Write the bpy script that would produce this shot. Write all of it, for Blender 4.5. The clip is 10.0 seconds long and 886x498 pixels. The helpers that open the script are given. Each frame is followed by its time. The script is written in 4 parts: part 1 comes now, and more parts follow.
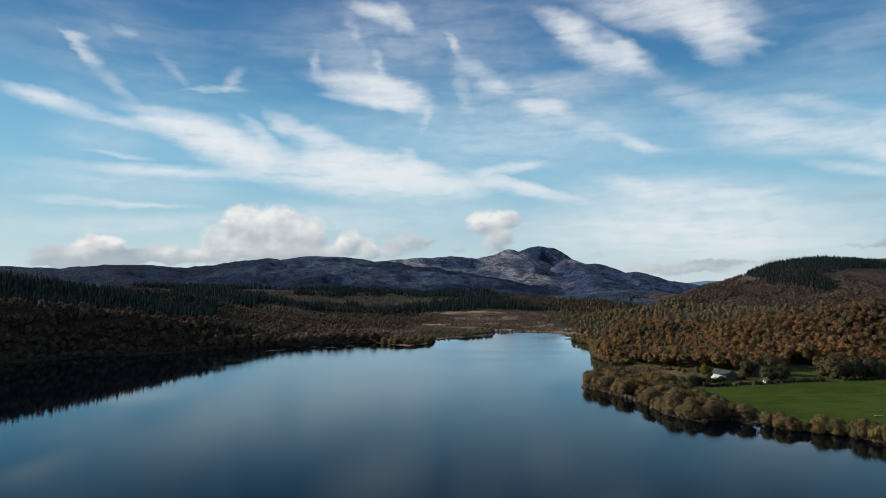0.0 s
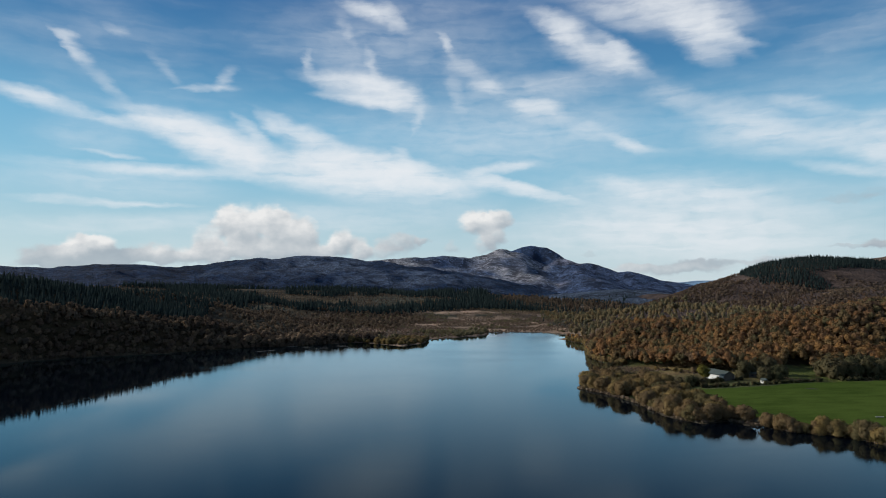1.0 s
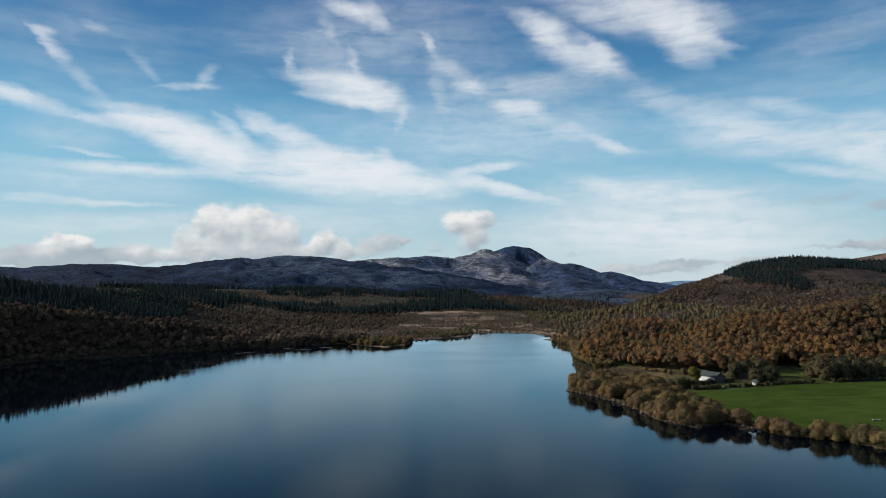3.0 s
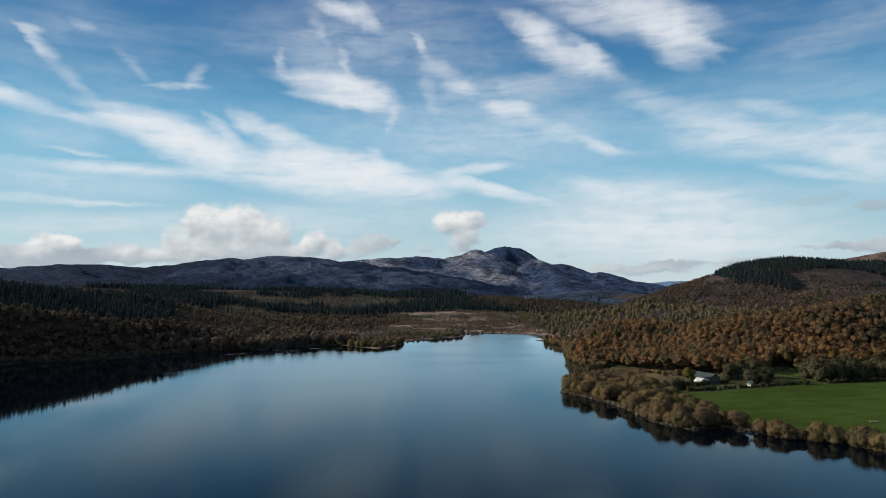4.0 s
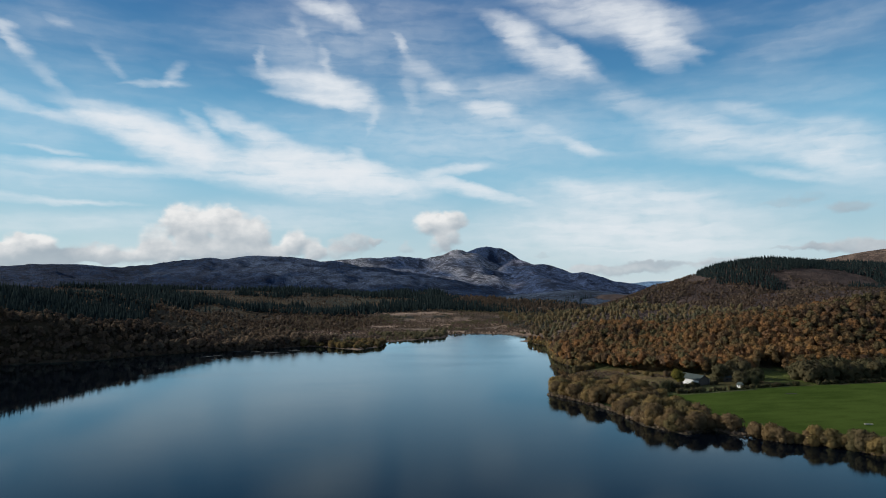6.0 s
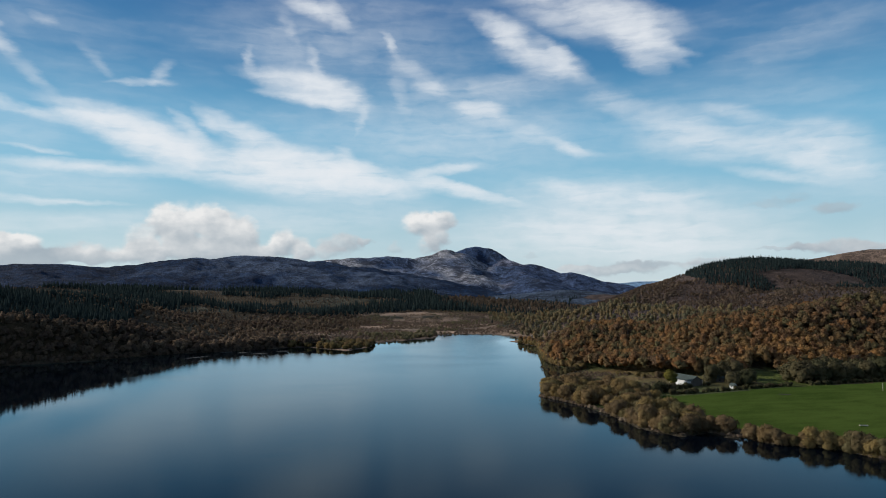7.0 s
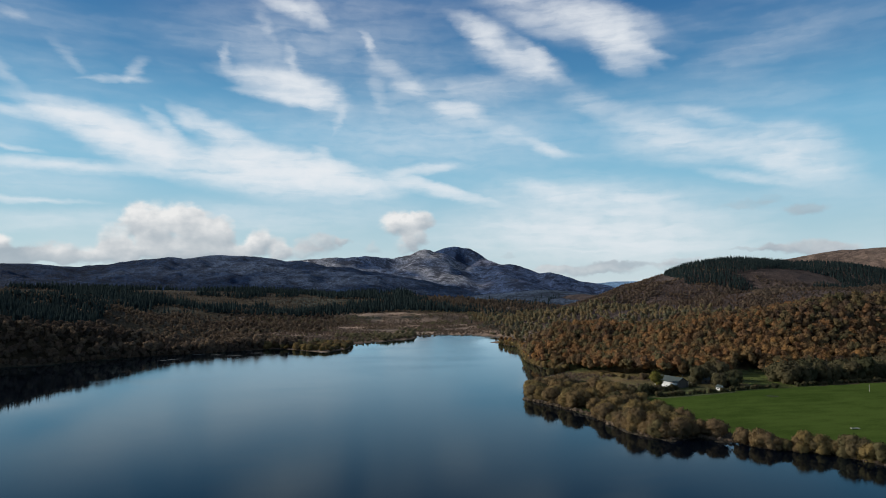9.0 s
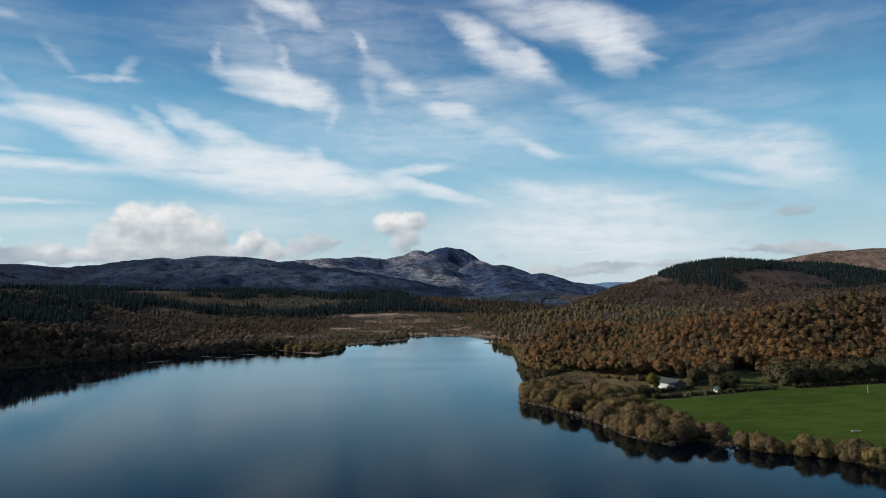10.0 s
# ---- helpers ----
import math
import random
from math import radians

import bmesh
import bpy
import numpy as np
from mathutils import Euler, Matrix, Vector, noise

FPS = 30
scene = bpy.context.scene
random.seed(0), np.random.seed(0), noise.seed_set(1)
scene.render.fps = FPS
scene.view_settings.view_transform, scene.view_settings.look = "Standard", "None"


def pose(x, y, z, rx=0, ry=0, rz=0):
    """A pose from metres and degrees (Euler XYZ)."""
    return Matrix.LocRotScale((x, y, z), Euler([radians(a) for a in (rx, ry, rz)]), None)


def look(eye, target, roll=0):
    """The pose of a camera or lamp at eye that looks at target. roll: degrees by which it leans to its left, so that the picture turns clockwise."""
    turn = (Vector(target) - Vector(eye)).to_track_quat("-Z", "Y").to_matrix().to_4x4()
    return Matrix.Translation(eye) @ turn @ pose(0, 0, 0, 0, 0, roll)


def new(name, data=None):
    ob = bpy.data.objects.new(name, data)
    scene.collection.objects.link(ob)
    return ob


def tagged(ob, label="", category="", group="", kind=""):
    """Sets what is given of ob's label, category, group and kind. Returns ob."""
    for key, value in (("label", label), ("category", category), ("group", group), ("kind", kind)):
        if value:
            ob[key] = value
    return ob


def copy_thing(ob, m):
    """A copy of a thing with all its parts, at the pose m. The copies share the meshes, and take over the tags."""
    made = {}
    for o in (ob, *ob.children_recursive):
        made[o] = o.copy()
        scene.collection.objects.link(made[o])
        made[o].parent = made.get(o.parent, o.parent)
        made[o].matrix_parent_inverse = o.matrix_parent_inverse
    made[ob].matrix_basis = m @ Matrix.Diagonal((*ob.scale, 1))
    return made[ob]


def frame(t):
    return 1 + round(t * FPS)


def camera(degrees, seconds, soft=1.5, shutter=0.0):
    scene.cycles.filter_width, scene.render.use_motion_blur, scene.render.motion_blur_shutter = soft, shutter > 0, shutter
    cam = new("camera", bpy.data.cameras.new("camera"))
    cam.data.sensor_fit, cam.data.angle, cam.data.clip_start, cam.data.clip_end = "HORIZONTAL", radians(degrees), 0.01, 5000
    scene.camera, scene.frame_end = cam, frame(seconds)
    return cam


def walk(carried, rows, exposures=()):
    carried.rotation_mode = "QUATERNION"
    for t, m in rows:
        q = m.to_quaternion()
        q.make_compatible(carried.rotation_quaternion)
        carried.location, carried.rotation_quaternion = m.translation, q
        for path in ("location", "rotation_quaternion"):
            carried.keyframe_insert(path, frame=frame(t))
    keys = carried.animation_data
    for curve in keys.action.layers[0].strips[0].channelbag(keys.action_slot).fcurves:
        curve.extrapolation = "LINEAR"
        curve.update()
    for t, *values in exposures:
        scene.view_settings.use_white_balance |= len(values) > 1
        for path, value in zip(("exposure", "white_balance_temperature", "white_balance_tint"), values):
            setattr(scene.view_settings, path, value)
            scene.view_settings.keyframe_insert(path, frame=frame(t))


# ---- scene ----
cam = camera(68.3, 10.0, soft=0.95)
PATH = [
    (0, (2.79, -11.158, 73.338), (2.898, -9.164, 73.442), 0.0),
    (0.5, (2.232, -7.647, 73.308), (2.35, -5.653, 73.411), -0.0),
    (1, (1.735, -4.194, 73.27), (1.866, -2.201, 73.373), 0.0),
    (1.5, (1.308, -0.799, 73.238), (1.454, 1.193, 73.341), -0.0),
    (2, (0.942, 2.588, 73.213), (1.101, 4.579, 73.317), -0.0),
    (2.5, (0.656, 5.983, 73.177), (0.827, 7.973, 73.28), 0.0),
    (4, (0.011, 16.14, 72.945), (0.223, 18.125, 73.05), -0.0),
    (4.5, (-0.209, 19.511, 72.878), (0.018, 21.495, 72.983), 0.0),
    (5, (-0.366, 22.868, 72.812), (-0.125, 24.851, 72.917), 0.0),
    (5.5, (-0.47, 26.226, 72.756), (-0.216, 28.207, 72.861), 0.0),
    (7, (-0.63, 36.371, 72.568), (-0.327, 38.346, 72.674), 0.0),
    (7.5, (-0.659, 39.785, 72.54), (-0.34, 41.757, 72.645), -0.0),
    (8, (-0.663, 43.224, 72.52), (-0.328, 45.193, 72.626), 0.0),
    (8.5, (-0.653, 46.662, 72.487), (-0.301, 48.628, 72.593), 0.0),
    (9, (-0.588, 50.059, 72.463), (-0.219, 52.022, 72.569), -0.0),
    (9.5, (-0.515, 53.419, 72.449), (-0.132, 55.379, 72.556), 0.0),
    (10, (-0.419, 56.754, 72.449), (-0.028, 58.712, 72.557), 0.0),
]
walk(cam, [(t, look(eye, target, roll)) for t, eye, target, roll in PATH])

# ---------- sky, sun and exposure ----------
SUN_AZ, SUN_EL = -74.0, 23.0
scene.view_settings.exposure = 0.0
sun = new("sun", bpy.data.lights.new("sun", "SUN"))
sun.data.energy, sun.data.angle, sun.data.color = 4.9, radians(0.55), (1.0, 0.93, 0.83)
sun_way = Vector((math.sin(radians(SUN_AZ)) * math.cos(radians(SUN_EL)),
                  math.cos(radians(SUN_AZ)) * math.cos(radians(SUN_EL)), math.sin(radians(SUN_EL))))
sun.matrix_world = look(sun_way * 1000, (0, 0, 0))


class Nodes:
    """Small helper to write node trees line by line."""

    def __init__(self, tree):
        self.tree = tree
        tree.nodes.clear()

    def add(self, kind, **values):
        n = self.tree.nodes.new(kind)
        for key, value in values.items():
            if key == "op":
                n.operation = value
            elif key == "dims":
                n.noise_dimensions = value
            elif key == "vtype":
                n.vector_type = value
            elif key == "dtype":
                n.data_type = value
            elif key == "blend":
                n.blend_type = value
            elif key == "interp":
                n.interpolation_type = value
            elif key == "attr":
                n.attribute_name = value
        return n

    def set(self, socket, value):
        if isinstance(value, bpy.types.NodeSocket):
            self.tree.links.new(value, socket)
        elif value is not None:
            socket.default_value = value

    def math(self, op, a, b=None, c=None, clamp=False):
        n = self.add("ShaderNodeMath", op=op)
        n.use_clamp = clamp
        for i, v in enumerate((a, b, c)):
            self.set(n.inputs[i], v)
        return n.outputs[0]

    def vmath(self, op, a, b=None):
        n = self.add("ShaderNodeVectorMath", op=op)
        self.set(n.inputs[0], a)
        if b is not None:
            self.set(n.inputs[1], b)
        return n.outputs["Value"] if op == "LENGTH" else n.outputs[0]

    def noise(self, vector, scale, detail=4.0, rough=0.55, distort=0.0, colour=False):
        n = self.add("ShaderNodeTexNoise")
        self.set(n.inputs["Vector"], vector)
        n.inputs["Scale"].default_value = scale
        n.inputs["Detail"].default_value = detail
        n.inputs["Roughness"].default_value = rough
        n.inputs["Distortion"].default_value = distort
        return n.outputs["Color"] if colour else n.outputs["Fac"]

    def remap(self, value, lo, hi, to_lo=0.0, to_hi=1.0, smooth=True):
        n = self.add("ShaderNodeMapRange", interp="SMOOTHSTEP" if smooth else "LINEAR")
        for i, v in enumerate((value, lo, hi, to_lo, to_hi)):
            self.set(n.inputs[i], v)
        return n.outputs[0]

    def mix(self, fac, a, b, blend="MIX"):
        n = self.add("ShaderNodeMix", dtype="RGBA", blend=blend)
        self.set(n.inputs["Factor"], fac)
        self.set(n.inputs["A"], a if not isinstance(a, tuple) else (*a, 1.0))
        self.set(n.inputs["B"], b if not isinstance(b, tuple) else (*b, 1.0))
        return n.outputs["Result"]

    def mapping(self, vector, location=(0, 0, 0), rotation=(0, 0, 0), scale=(1, 1, 1), texture=False):
        n = self.add("ShaderNodeMapping", vtype="TEXTURE" if texture else "POINT")
        self.set(n.inputs["Vector"], vector)
        n.inputs["Location"].default_value = location
        n.inputs["Rotation"].default_value = rotation
        n.inputs["Scale"].default_value = scale
        return n.outputs[0]

    def combine(self, x, y, z):
        n = self.add("ShaderNodeCombineXYZ")
        for i, v in enumerate((x, y, z)):
            self.set(n.inputs[i], v)
        return n.outputs[0]

    def split(self, vector):
        n = self.add("ShaderNodeSeparateXYZ")
        self.set(n.inputs[0], vector)
        return n.outputs


def make_world():
    world = bpy.data.worlds.new("sky")
    scene.world = world
    world.use_nodes = True
    n = Nodes(world.node_tree)
    sky = n.add("ShaderNodeTexSky")
    sky.sky_type, sky.sun_disc = "NISHITA", False
    sky.sun_elevation, sky.sun_rotation = radians(SUN_EL), radians(SUN_AZ % 360)
    way = n.add("ShaderNodeTexCoord").outputs["Generated"]
    x, y, z = n.split(way)
    bearing = n.math("MULTIPLY", n.math("ARCTAN2", x, y), 57.2958)
    height = n.math("MULTIPLY", n.math("ARCSINE", z), 57.2958)
    place = n.combine(bearing, height, 0.0)
    # wind-drawn warp for the high cirrus
    warp = n.vmath("SUBTRACT", n.noise(n.mapping(place, scale=(0.22, 0.36, 1)), 1.0, 3.0, 0.5, colour=True), (0.5, 0.5, 0.5))
    warp2 = n.vmath("SUBTRACT", n.noise(n.mapping(place, rotation=(0, 0, radians(-12)), scale=(0.7, 1.5, 1)), 1.0, 3.0, 0.55, colour=True), (0.5, 0.5, 0.5))
    bent = n.vmath("ADD", place, n.vmath("ADD", n.vmath("MULTIPLY", warp, (1.2, 0.65, 0)), n.vmath("MULTIPLY", warp2, (1.3, 0.5, 0))))
    total = None

    def chained(vector, done):
        """The same vector, worked out only after the cloud before it, to keep the tree light."""
        link = n.add("ShaderNodeVectorMath", op="MULTIPLY_ADD")
        n.set(link.inputs[0], done)
        link.inputs[1].default_value = (1e-7, 1e-7, 0.0)
        n.set(link.inputs[2], vector)
        return link.outputs[0]

    def stroke(a0, e0, a1, e1, start, end, strength, under=1.0):
        """A streak of cirrus between two places in the sky, in degrees: its half width at both ends, and how sharp its under side is."""
        nonlocal total
        wide = (start + end) * 0.62
        long = math.hypot(a1 - a0, e1 - e0) / 2 + wide * 0.6
        where = bent if total is None else chained(bent, total)
        lies = n.mapping(where, ((a0 + a1) / 2, (e0 + e1) / 2, 0), (0, 0, math.atan2(e1 - e0, a1 - a0)), (long, wide, 1), True)
        u, v, w = n.split(lies)
        v = n.math("MAXIMUM", v, n.math("MULTIPLY", v, -under))
        swell = n.math("MULTIPLY_ADD", u, (end - start) / (end + start), 1.0)
        v = n.math("DIVIDE", v, n.math("MAXIMUM", swell, 0.2))
        mask = n.remap(n.vmath("LENGTH", n.combine(u, v, 0.0)), 1.4, 0.0, 0.0, strength)
        total = mask if total is None else n.math("ADD", total, mask)

    make_cirrus(stroke)
    fibre = n.noise(n.mapping(bent, rotation=(0, 0, radians(-13)), scale=(0.2, 1.3, 1)), 1.0, 4.0, 0.5, 0.5)
    puff = n.noise(n.mapping(bent, scale=(0.5, 0.8, 1)), 1.0, 4.0, 0.5)
    grain = n.math("ADD", n.math("MULTIPLY", fibre, 0.6), n.math("MULTIPLY", puff, 0.4))
    # thin veil over the whole sky
    veil = n.remap(n.noise(n.mapping(bent, rotation=(0, 0, radians(6)), scale=(0.05, 0.2, 1)), 1.0, 4.0, 0.55), 0.42, 0.75, 0.0, 0.15)
    dens = n.math("ADD", total, veil)
    dens = n.math("MULTIPLY", dens, n.remap(grain, 0.34, 0.66, 0.42, 1.35, smooth=False))
    cirrus = n.math("SUBTRACT", 1.0, n.math("POWER", 0.27, dens))
    clear = n.add("ShaderNodeValToRGB")
    n.set(clear.inputs[0], n.math("DIVIDE", height, 60.0, clamp=True))
    steps = clear.color_ramp.elements
    for k, (level, tone) in enumerate(CLEAR_SKY):
        step = steps[k] if k < 2 else steps.new(level / 60.0)
        step.position, step.color = level / 60.0, (*tone, 1.0)
    base = n.mix(0.9, n.vmath("MULTIPLY", sky.outputs[0], SKY_GAIN), clear.outputs[0])
    out = n.mix(cirrus, base, CIRRUS_WHITE)

    # heaped clouds close to the horizon
    bump = n.vmath("SUBTRACT", n.noise(n.mapping(place, scale=(0.75, 0.95, 1)), 1.0, 3.0, 0.5, colour=True), (0.5, 0.5, 0.5))
    heaped = n.vmath("ADD", place, n.vmath("MULTIPLY", bump, (1.7, 1.2, 0)))
    heap, shade = None, None

    def billow(a, e, wide, tall, strength=1.0, grey=0.0):
        """One heap of a cumulus: bright above and towards the sun, grey towards its base."""
        nonlocal heap, shade
        where = heaped if shade is None else chained(heaped, shade)
        lies = n.mapping(where, (a, e, 0), (0, 0, 0), (wide, tall, 1), True)
        far = n.vmath("LENGTH", lies)
        mask = n.remap(far, 1.3, 0.45, 0.0, strength)
        across, up, w = n.split(lies)
        sunny = n.math("MULTIPLY_ADD", across, -0.35, up)
        light = n.remap(sunny, -1.0, 0.6, 0.1, 1.0 - grey)
        weighted = n.math("MULTIPLY", mask, light)
        heap = mask if heap is None else n.math("ADD", heap, mask)
        shade = weighted if shade is None else n.math("ADD", shade, weighted)

    make_cumulus(billow)
    light = n.math("DIVIDE", shade, n.math("MAXIMUM", heap, 0.02), clamp=True)
    mottled = n.math("MULTIPLY", light, n.remap(n.noise(n.mapping(place, scale=(0.7, 1.0, 1)), 1.0, 3.0, 0.5), 0.32, 0.68, 0.7, 1.2, smooth=False), clamp=True)
    tone = n.mix(mottled, CLOUD_GREY, CLOUD_WHITE)
    edge = n.remap(n.math("MULTIPLY", heap, n.remap(puff, 0.25, 0.7, 0.75, 1.2, smooth=False)), 0.04, 1.0, 0.0, 0.93)
    edge = n.math("MULTIPLY", edge, n.remap(height, 0.0, 2.6, 0.7, 1.0))
    out = n.mix(edge, out, tone)
    back = n.add("ShaderNodeBackground")
    n.set(back.inputs["Color"], out)
    back.inputs["Strength"].default_value = 1.0
    n.tree.links.new(back.outputs[0], n.add("ShaderNodeOutputWorld").inputs[0])


SKY_GAIN = (0.069, 0.111, 0.132)
# height in degrees, and the colour of the clear sky there
CLEAR_SKY = [(0.0, (0.62, 0.72, 0.765)), (60.0, (0.022, 0.095, 0.25)), (4.5, (0.41, 0.595, 0.685)), (9.0, (0.25, 0.51, 0.675)), (13.0, (0.17, 0.425, 0.63)),
             (18.0, (0.066, 0.228, 0.435)), (23.0, (0.038, 0.148, 0.345)), (32.0, (0.030, 0.12, 0.30))]
CIRRUS_WHITE = (0.81, 0.84, 0.875)
CLOUD_WHITE = (0.86, 0.85, 0.84)
CLOUD_GREY = (0.30, 0.37, 0.435)


def make_cirrus(stroke):
    stroke(-24.21, 12.66, -18.11, 12.71, 0.29, 0.67, 0.7, 1)
    stroke(-22.15, 13.55, -12.69, 11.36, 0.57, 1.24, 1.1, 0.7)
    stroke(-18.93, 12.45, -11.10, 10.35, 0.67, 1.05, 0.9, 0.6)
    stroke(-15.11, 11.00, 2.34, 8.96, 1.05, 1.05, 1.15, 0.6)
    stroke(-11.25, 13.93, -4.53, 10.50, 0.43, 1.24, 1, 0.7)
    stroke(-13.93, 13.62, -11.67, 11.98, 0.33, 0.57, 0.6, 1)
    stroke(-12.06, 13.78, -10.68, 12.69, 0.43, 0.43, 0.55, 1)
    stroke(-5.50, 11.28, 3.73, 9.47, 0.86, 0.57, 1.1, 0.5)
    stroke(-0.64, 11.63, 0.75, 10.98, 0.24, 0.38, 0.5, 0.7)
    stroke(-9.71, 9.34, 4.83, 7.71, 1.05, 0.76, 0.55, 0.8)
    stroke(-1.61, 9.29, 4.08, 8.49, 0.67, 0.48, 0.5, 0.8)
    stroke(-27.77, 6.30, -17.55, 6.32, 0.29, 0.14, 0.6, 0.8)
    stroke(-29.77, 6.27, -25.68, 6.49, 0.24, 0.29, 0.5, 0.8)
    stroke(-29.20, 9.08, -15.07, 9.28, 0.33, 0.33, 0.5, 0.7)
    stroke(-23.18, 9.06, -11.07, 8.85, 0.29, 0.33, 0.5, 0.7)
    stroke(-25.79, 10.23, -21.27, 9.88, 0.14, 0.19, 0.35, 1)
    stroke(-29.82, 8.05, -15.47, 7.66, 1.24, 0.96, 0.28, 1)
    stroke(-29.70, 4.07, -14.99, 5.38, 0.76, 0.57, 0.3, 1)
    stroke(-31.15, 14.18, -25.80, 13.23, 0.43, 0.43, 0.85, 0.7)
    stroke(-26.23, 13.09, -23.27, 12.57, 0.38, 0.29, 0.4, 0.8)
    stroke(-27.39, 18.43, -25.18, 16.72, 0.24, 0.62, 0.6, 1.5)
    stroke(-25.63, 16.96, -21.96, 13.70, 0.57, 0.33, 0.2, 1)
    stroke(-27.32, 18.60, -26.03, 18.39, 0.19, 0.29, 0.4, 1)
    stroke(-11.27, 20.75, 10.36, 20.76, 2.63, 2.63, 0.22, 1)
    stroke(-23.85, 19.50, -22.61, 19.25, 0.29, 0.43, 0.28, 1)
    stroke(-20.77, 18.08, -18.35, 15.80, 0.43, 0.33, 0.16, 1)
    stroke(-18.51, 15.57, -14.51, 15.97, 0.24, 0.33, 0.6, 1.4)
    stroke(-15.73, 16.02, -14.27, 17.31, 0.38, 0.43, 0.35, 1)
    stroke(-8.17, 19.21, -7.96, 17.71, 0.29, 0.38, 0.4, 1)
    stroke(-8.05, 17.52, 0.07, 16.48, 0.57, 1.05, 1, 0.8)
    stroke(-6.51, 15.90, 1.57, 15.11, 0.48, 0.57, 1, 1.3)
    stroke(-3.14, 17.28, 1.82, 15.50, 0.86, 0.86, 0.85, 0.7)
    stroke(-7.51, 19.18, -2.07, 17.88, 1.05, 0.96, 0.2, 1)
    stroke(-2.77, 19.75, -2.07, 17.79, 0.38, 0.57, 0.32, 1)
    stroke(1.92, 15.40, 1.13, 13.01, 0.53, 0.24, 0.25, 1)
    stroke(-4.67, 23.40, -0.12, 22.01, 0.57, 0.48, 0.9, 0.9)
    stroke(-1.82, 23.50, 0.03, 22.10, 0.43, 0.38, 0.4, 1)
    stroke(-5.39, 22.15, -4.05, 20.04, 0.57, 0.29, 0.22, 1)
    stroke(-5.65, 23.33, 0.28, 22.99, 0.86, 0.67, 0.2, 1)
    stroke(3.60, 20.96, 4.51, 19.53, 0.29, 0.43, 0.6, 1)
    stroke(4.06, 19.61, 8.59, 16.57, 0.67, 0.86, 0.36, 1)
    stroke(4.31, 18.06, 5.52, 14.55, 0.67, 0.38, 0.2, 1)
    stroke(6.23, 17.05, 8.94, 16.66, 0.48, 0.48, 0.4, 1)
    stroke(5.32, 16.76, 20.63, 17.02, 0.96, 0.96, 0.3, 1)
    stroke(11.87, 22.50, 16.57, 20.51, 0.57, 1.05, 1, 0.9)
    stroke(14.35, 20.27, 20.07, 18.14, 0.96, 0.96, 1, 0.8)
    stroke(17.31, 20.91, 20.27, 18.22, 0.33, 0.57, 0.4, 1)
    stroke(17.77, 18.65, 21.34, 17.15, 0.67, 0.48, 0.4, 1)
    stroke(14.88, 24.27, 24.43, 21.25, 1.15, 1.34, 0.75, 0.8)
    stroke(21.19, 22.78, 28.36, 20.61, 1.15, 1.15, 0.9, 0.9)
    stroke(24.42, 20.74, 27.16, 18.20, 1.15, 1.05, 0.95, 0.9)
    stroke(25.79, 21.02, 28.92, 18.29, 0.86, 0.57, 0.55, 1)
    stroke(27.32, 19.13, 30.33, 18.41, 0.38, 0.19, 0.3, 1)
    stroke(9.99, 15.38, 13.62, 15.06, 0.48, 0.53, 1, 1)
    stroke(10.73, 14.47, 15.04, 14.02, 0.57, 0.48, 0.35, 1)
    stroke(15.38, 12.92, 19.05, 12.53, 0.62, 0.53, 0.4, 1)
    stroke(18.38, 12.33, 20.93, 11.08, 0.38, 0.38, 0.6, 0.8)
    stroke(19.13, 11.54, 22.42, 10.91, 0.38, 0.24, 0.3, 1)
    stroke(6.08, 9.57, 11.71, 10.56, 0.38, 0.29, 0.75, 0.8)
    stroke(5.83, 9.57, 15.13, 7.09, 0.43, 0.29, 1.15, 0.6)
    stroke(1.85, 8.66, 7.57, 8.40, 0.76, 0.57, 0.75, 0.8)
    stroke(21.56, 16.04, 26.33, 14.13, 0.96, 0.76, 0.33, 1)
    stroke(26.38, 14.48, 32.06, 12.18, 0.76, 1.15, 0.4, 0.7)
    stroke(25.40, 12.11, 35.60, 10.96, 0.96, 1.34, 0.5, 0.8)
    stroke(30.45, 14.35, 35.84, 12.79, 0.43, 0.57, 0.38, 1)
    stroke(34.06, 11.80, 42.00, 9.35, 1.15, 1.53, 0.6, 0.8)
    stroke(36.34, 10.29, 42.62, 8.08, 0.86, 0.96, 0.45, 0.7)
    stroke(32.40, 9.16, 39.55, 7.64, 0.38, 0.33, 0.45, 1)
    stroke(36.78, 12.68, 42.37, 10.50, 0.76, 0.96, 0.3, 1)
    stroke(24.30, 13.66, 29.14, 12.54, 0.67, 0.48, 0.25, 1)
    stroke(14.74, 7.34, 34.68, 5.15, 2.10, 2.29, 0.65, 0.8)
    stroke(16.70, 8.94, 22.36, 7.13, 0.48, 0.76, 0.45, 0.8)
    stroke(20.97, 7.75, 30.70, 6.86, 0.67, 0.67, 0.35, 0.8)
    stroke(10.30, 4.44, 34.63, 3.22, 1.82, 1.63, 0.7, 1)
    stroke(32.60, 17.60, 41.65, 19.54, 1.05, 1.24, 0.14, 1)
    stroke(-4.55, 12.64, 23.37, 13.17, 3.35, 2.87, 0.3, 1)
    stroke(-16.27, 4.88, 6.33, 6.03, 1.43, 1.24, 0.35, 1)
    stroke(-27.92, 11.28, -21.70, 11.39, 1.24, 1.15, 0.2, 1)
    stroke(60, 20, 110, 30, 5.0, 5.0, 0.6, 1)
    stroke(-80, 16, -45, 12, 4.0, 3.0, 0.6, 1)
    # broad clouds added high and out of view, to raise the fill light
    stroke(-60, 58, 60, 55, 9.0, 9.0, 0.9, 1)
    stroke(-150, 60, 150, 62, 9.0, 9.0, 0.8, 1)
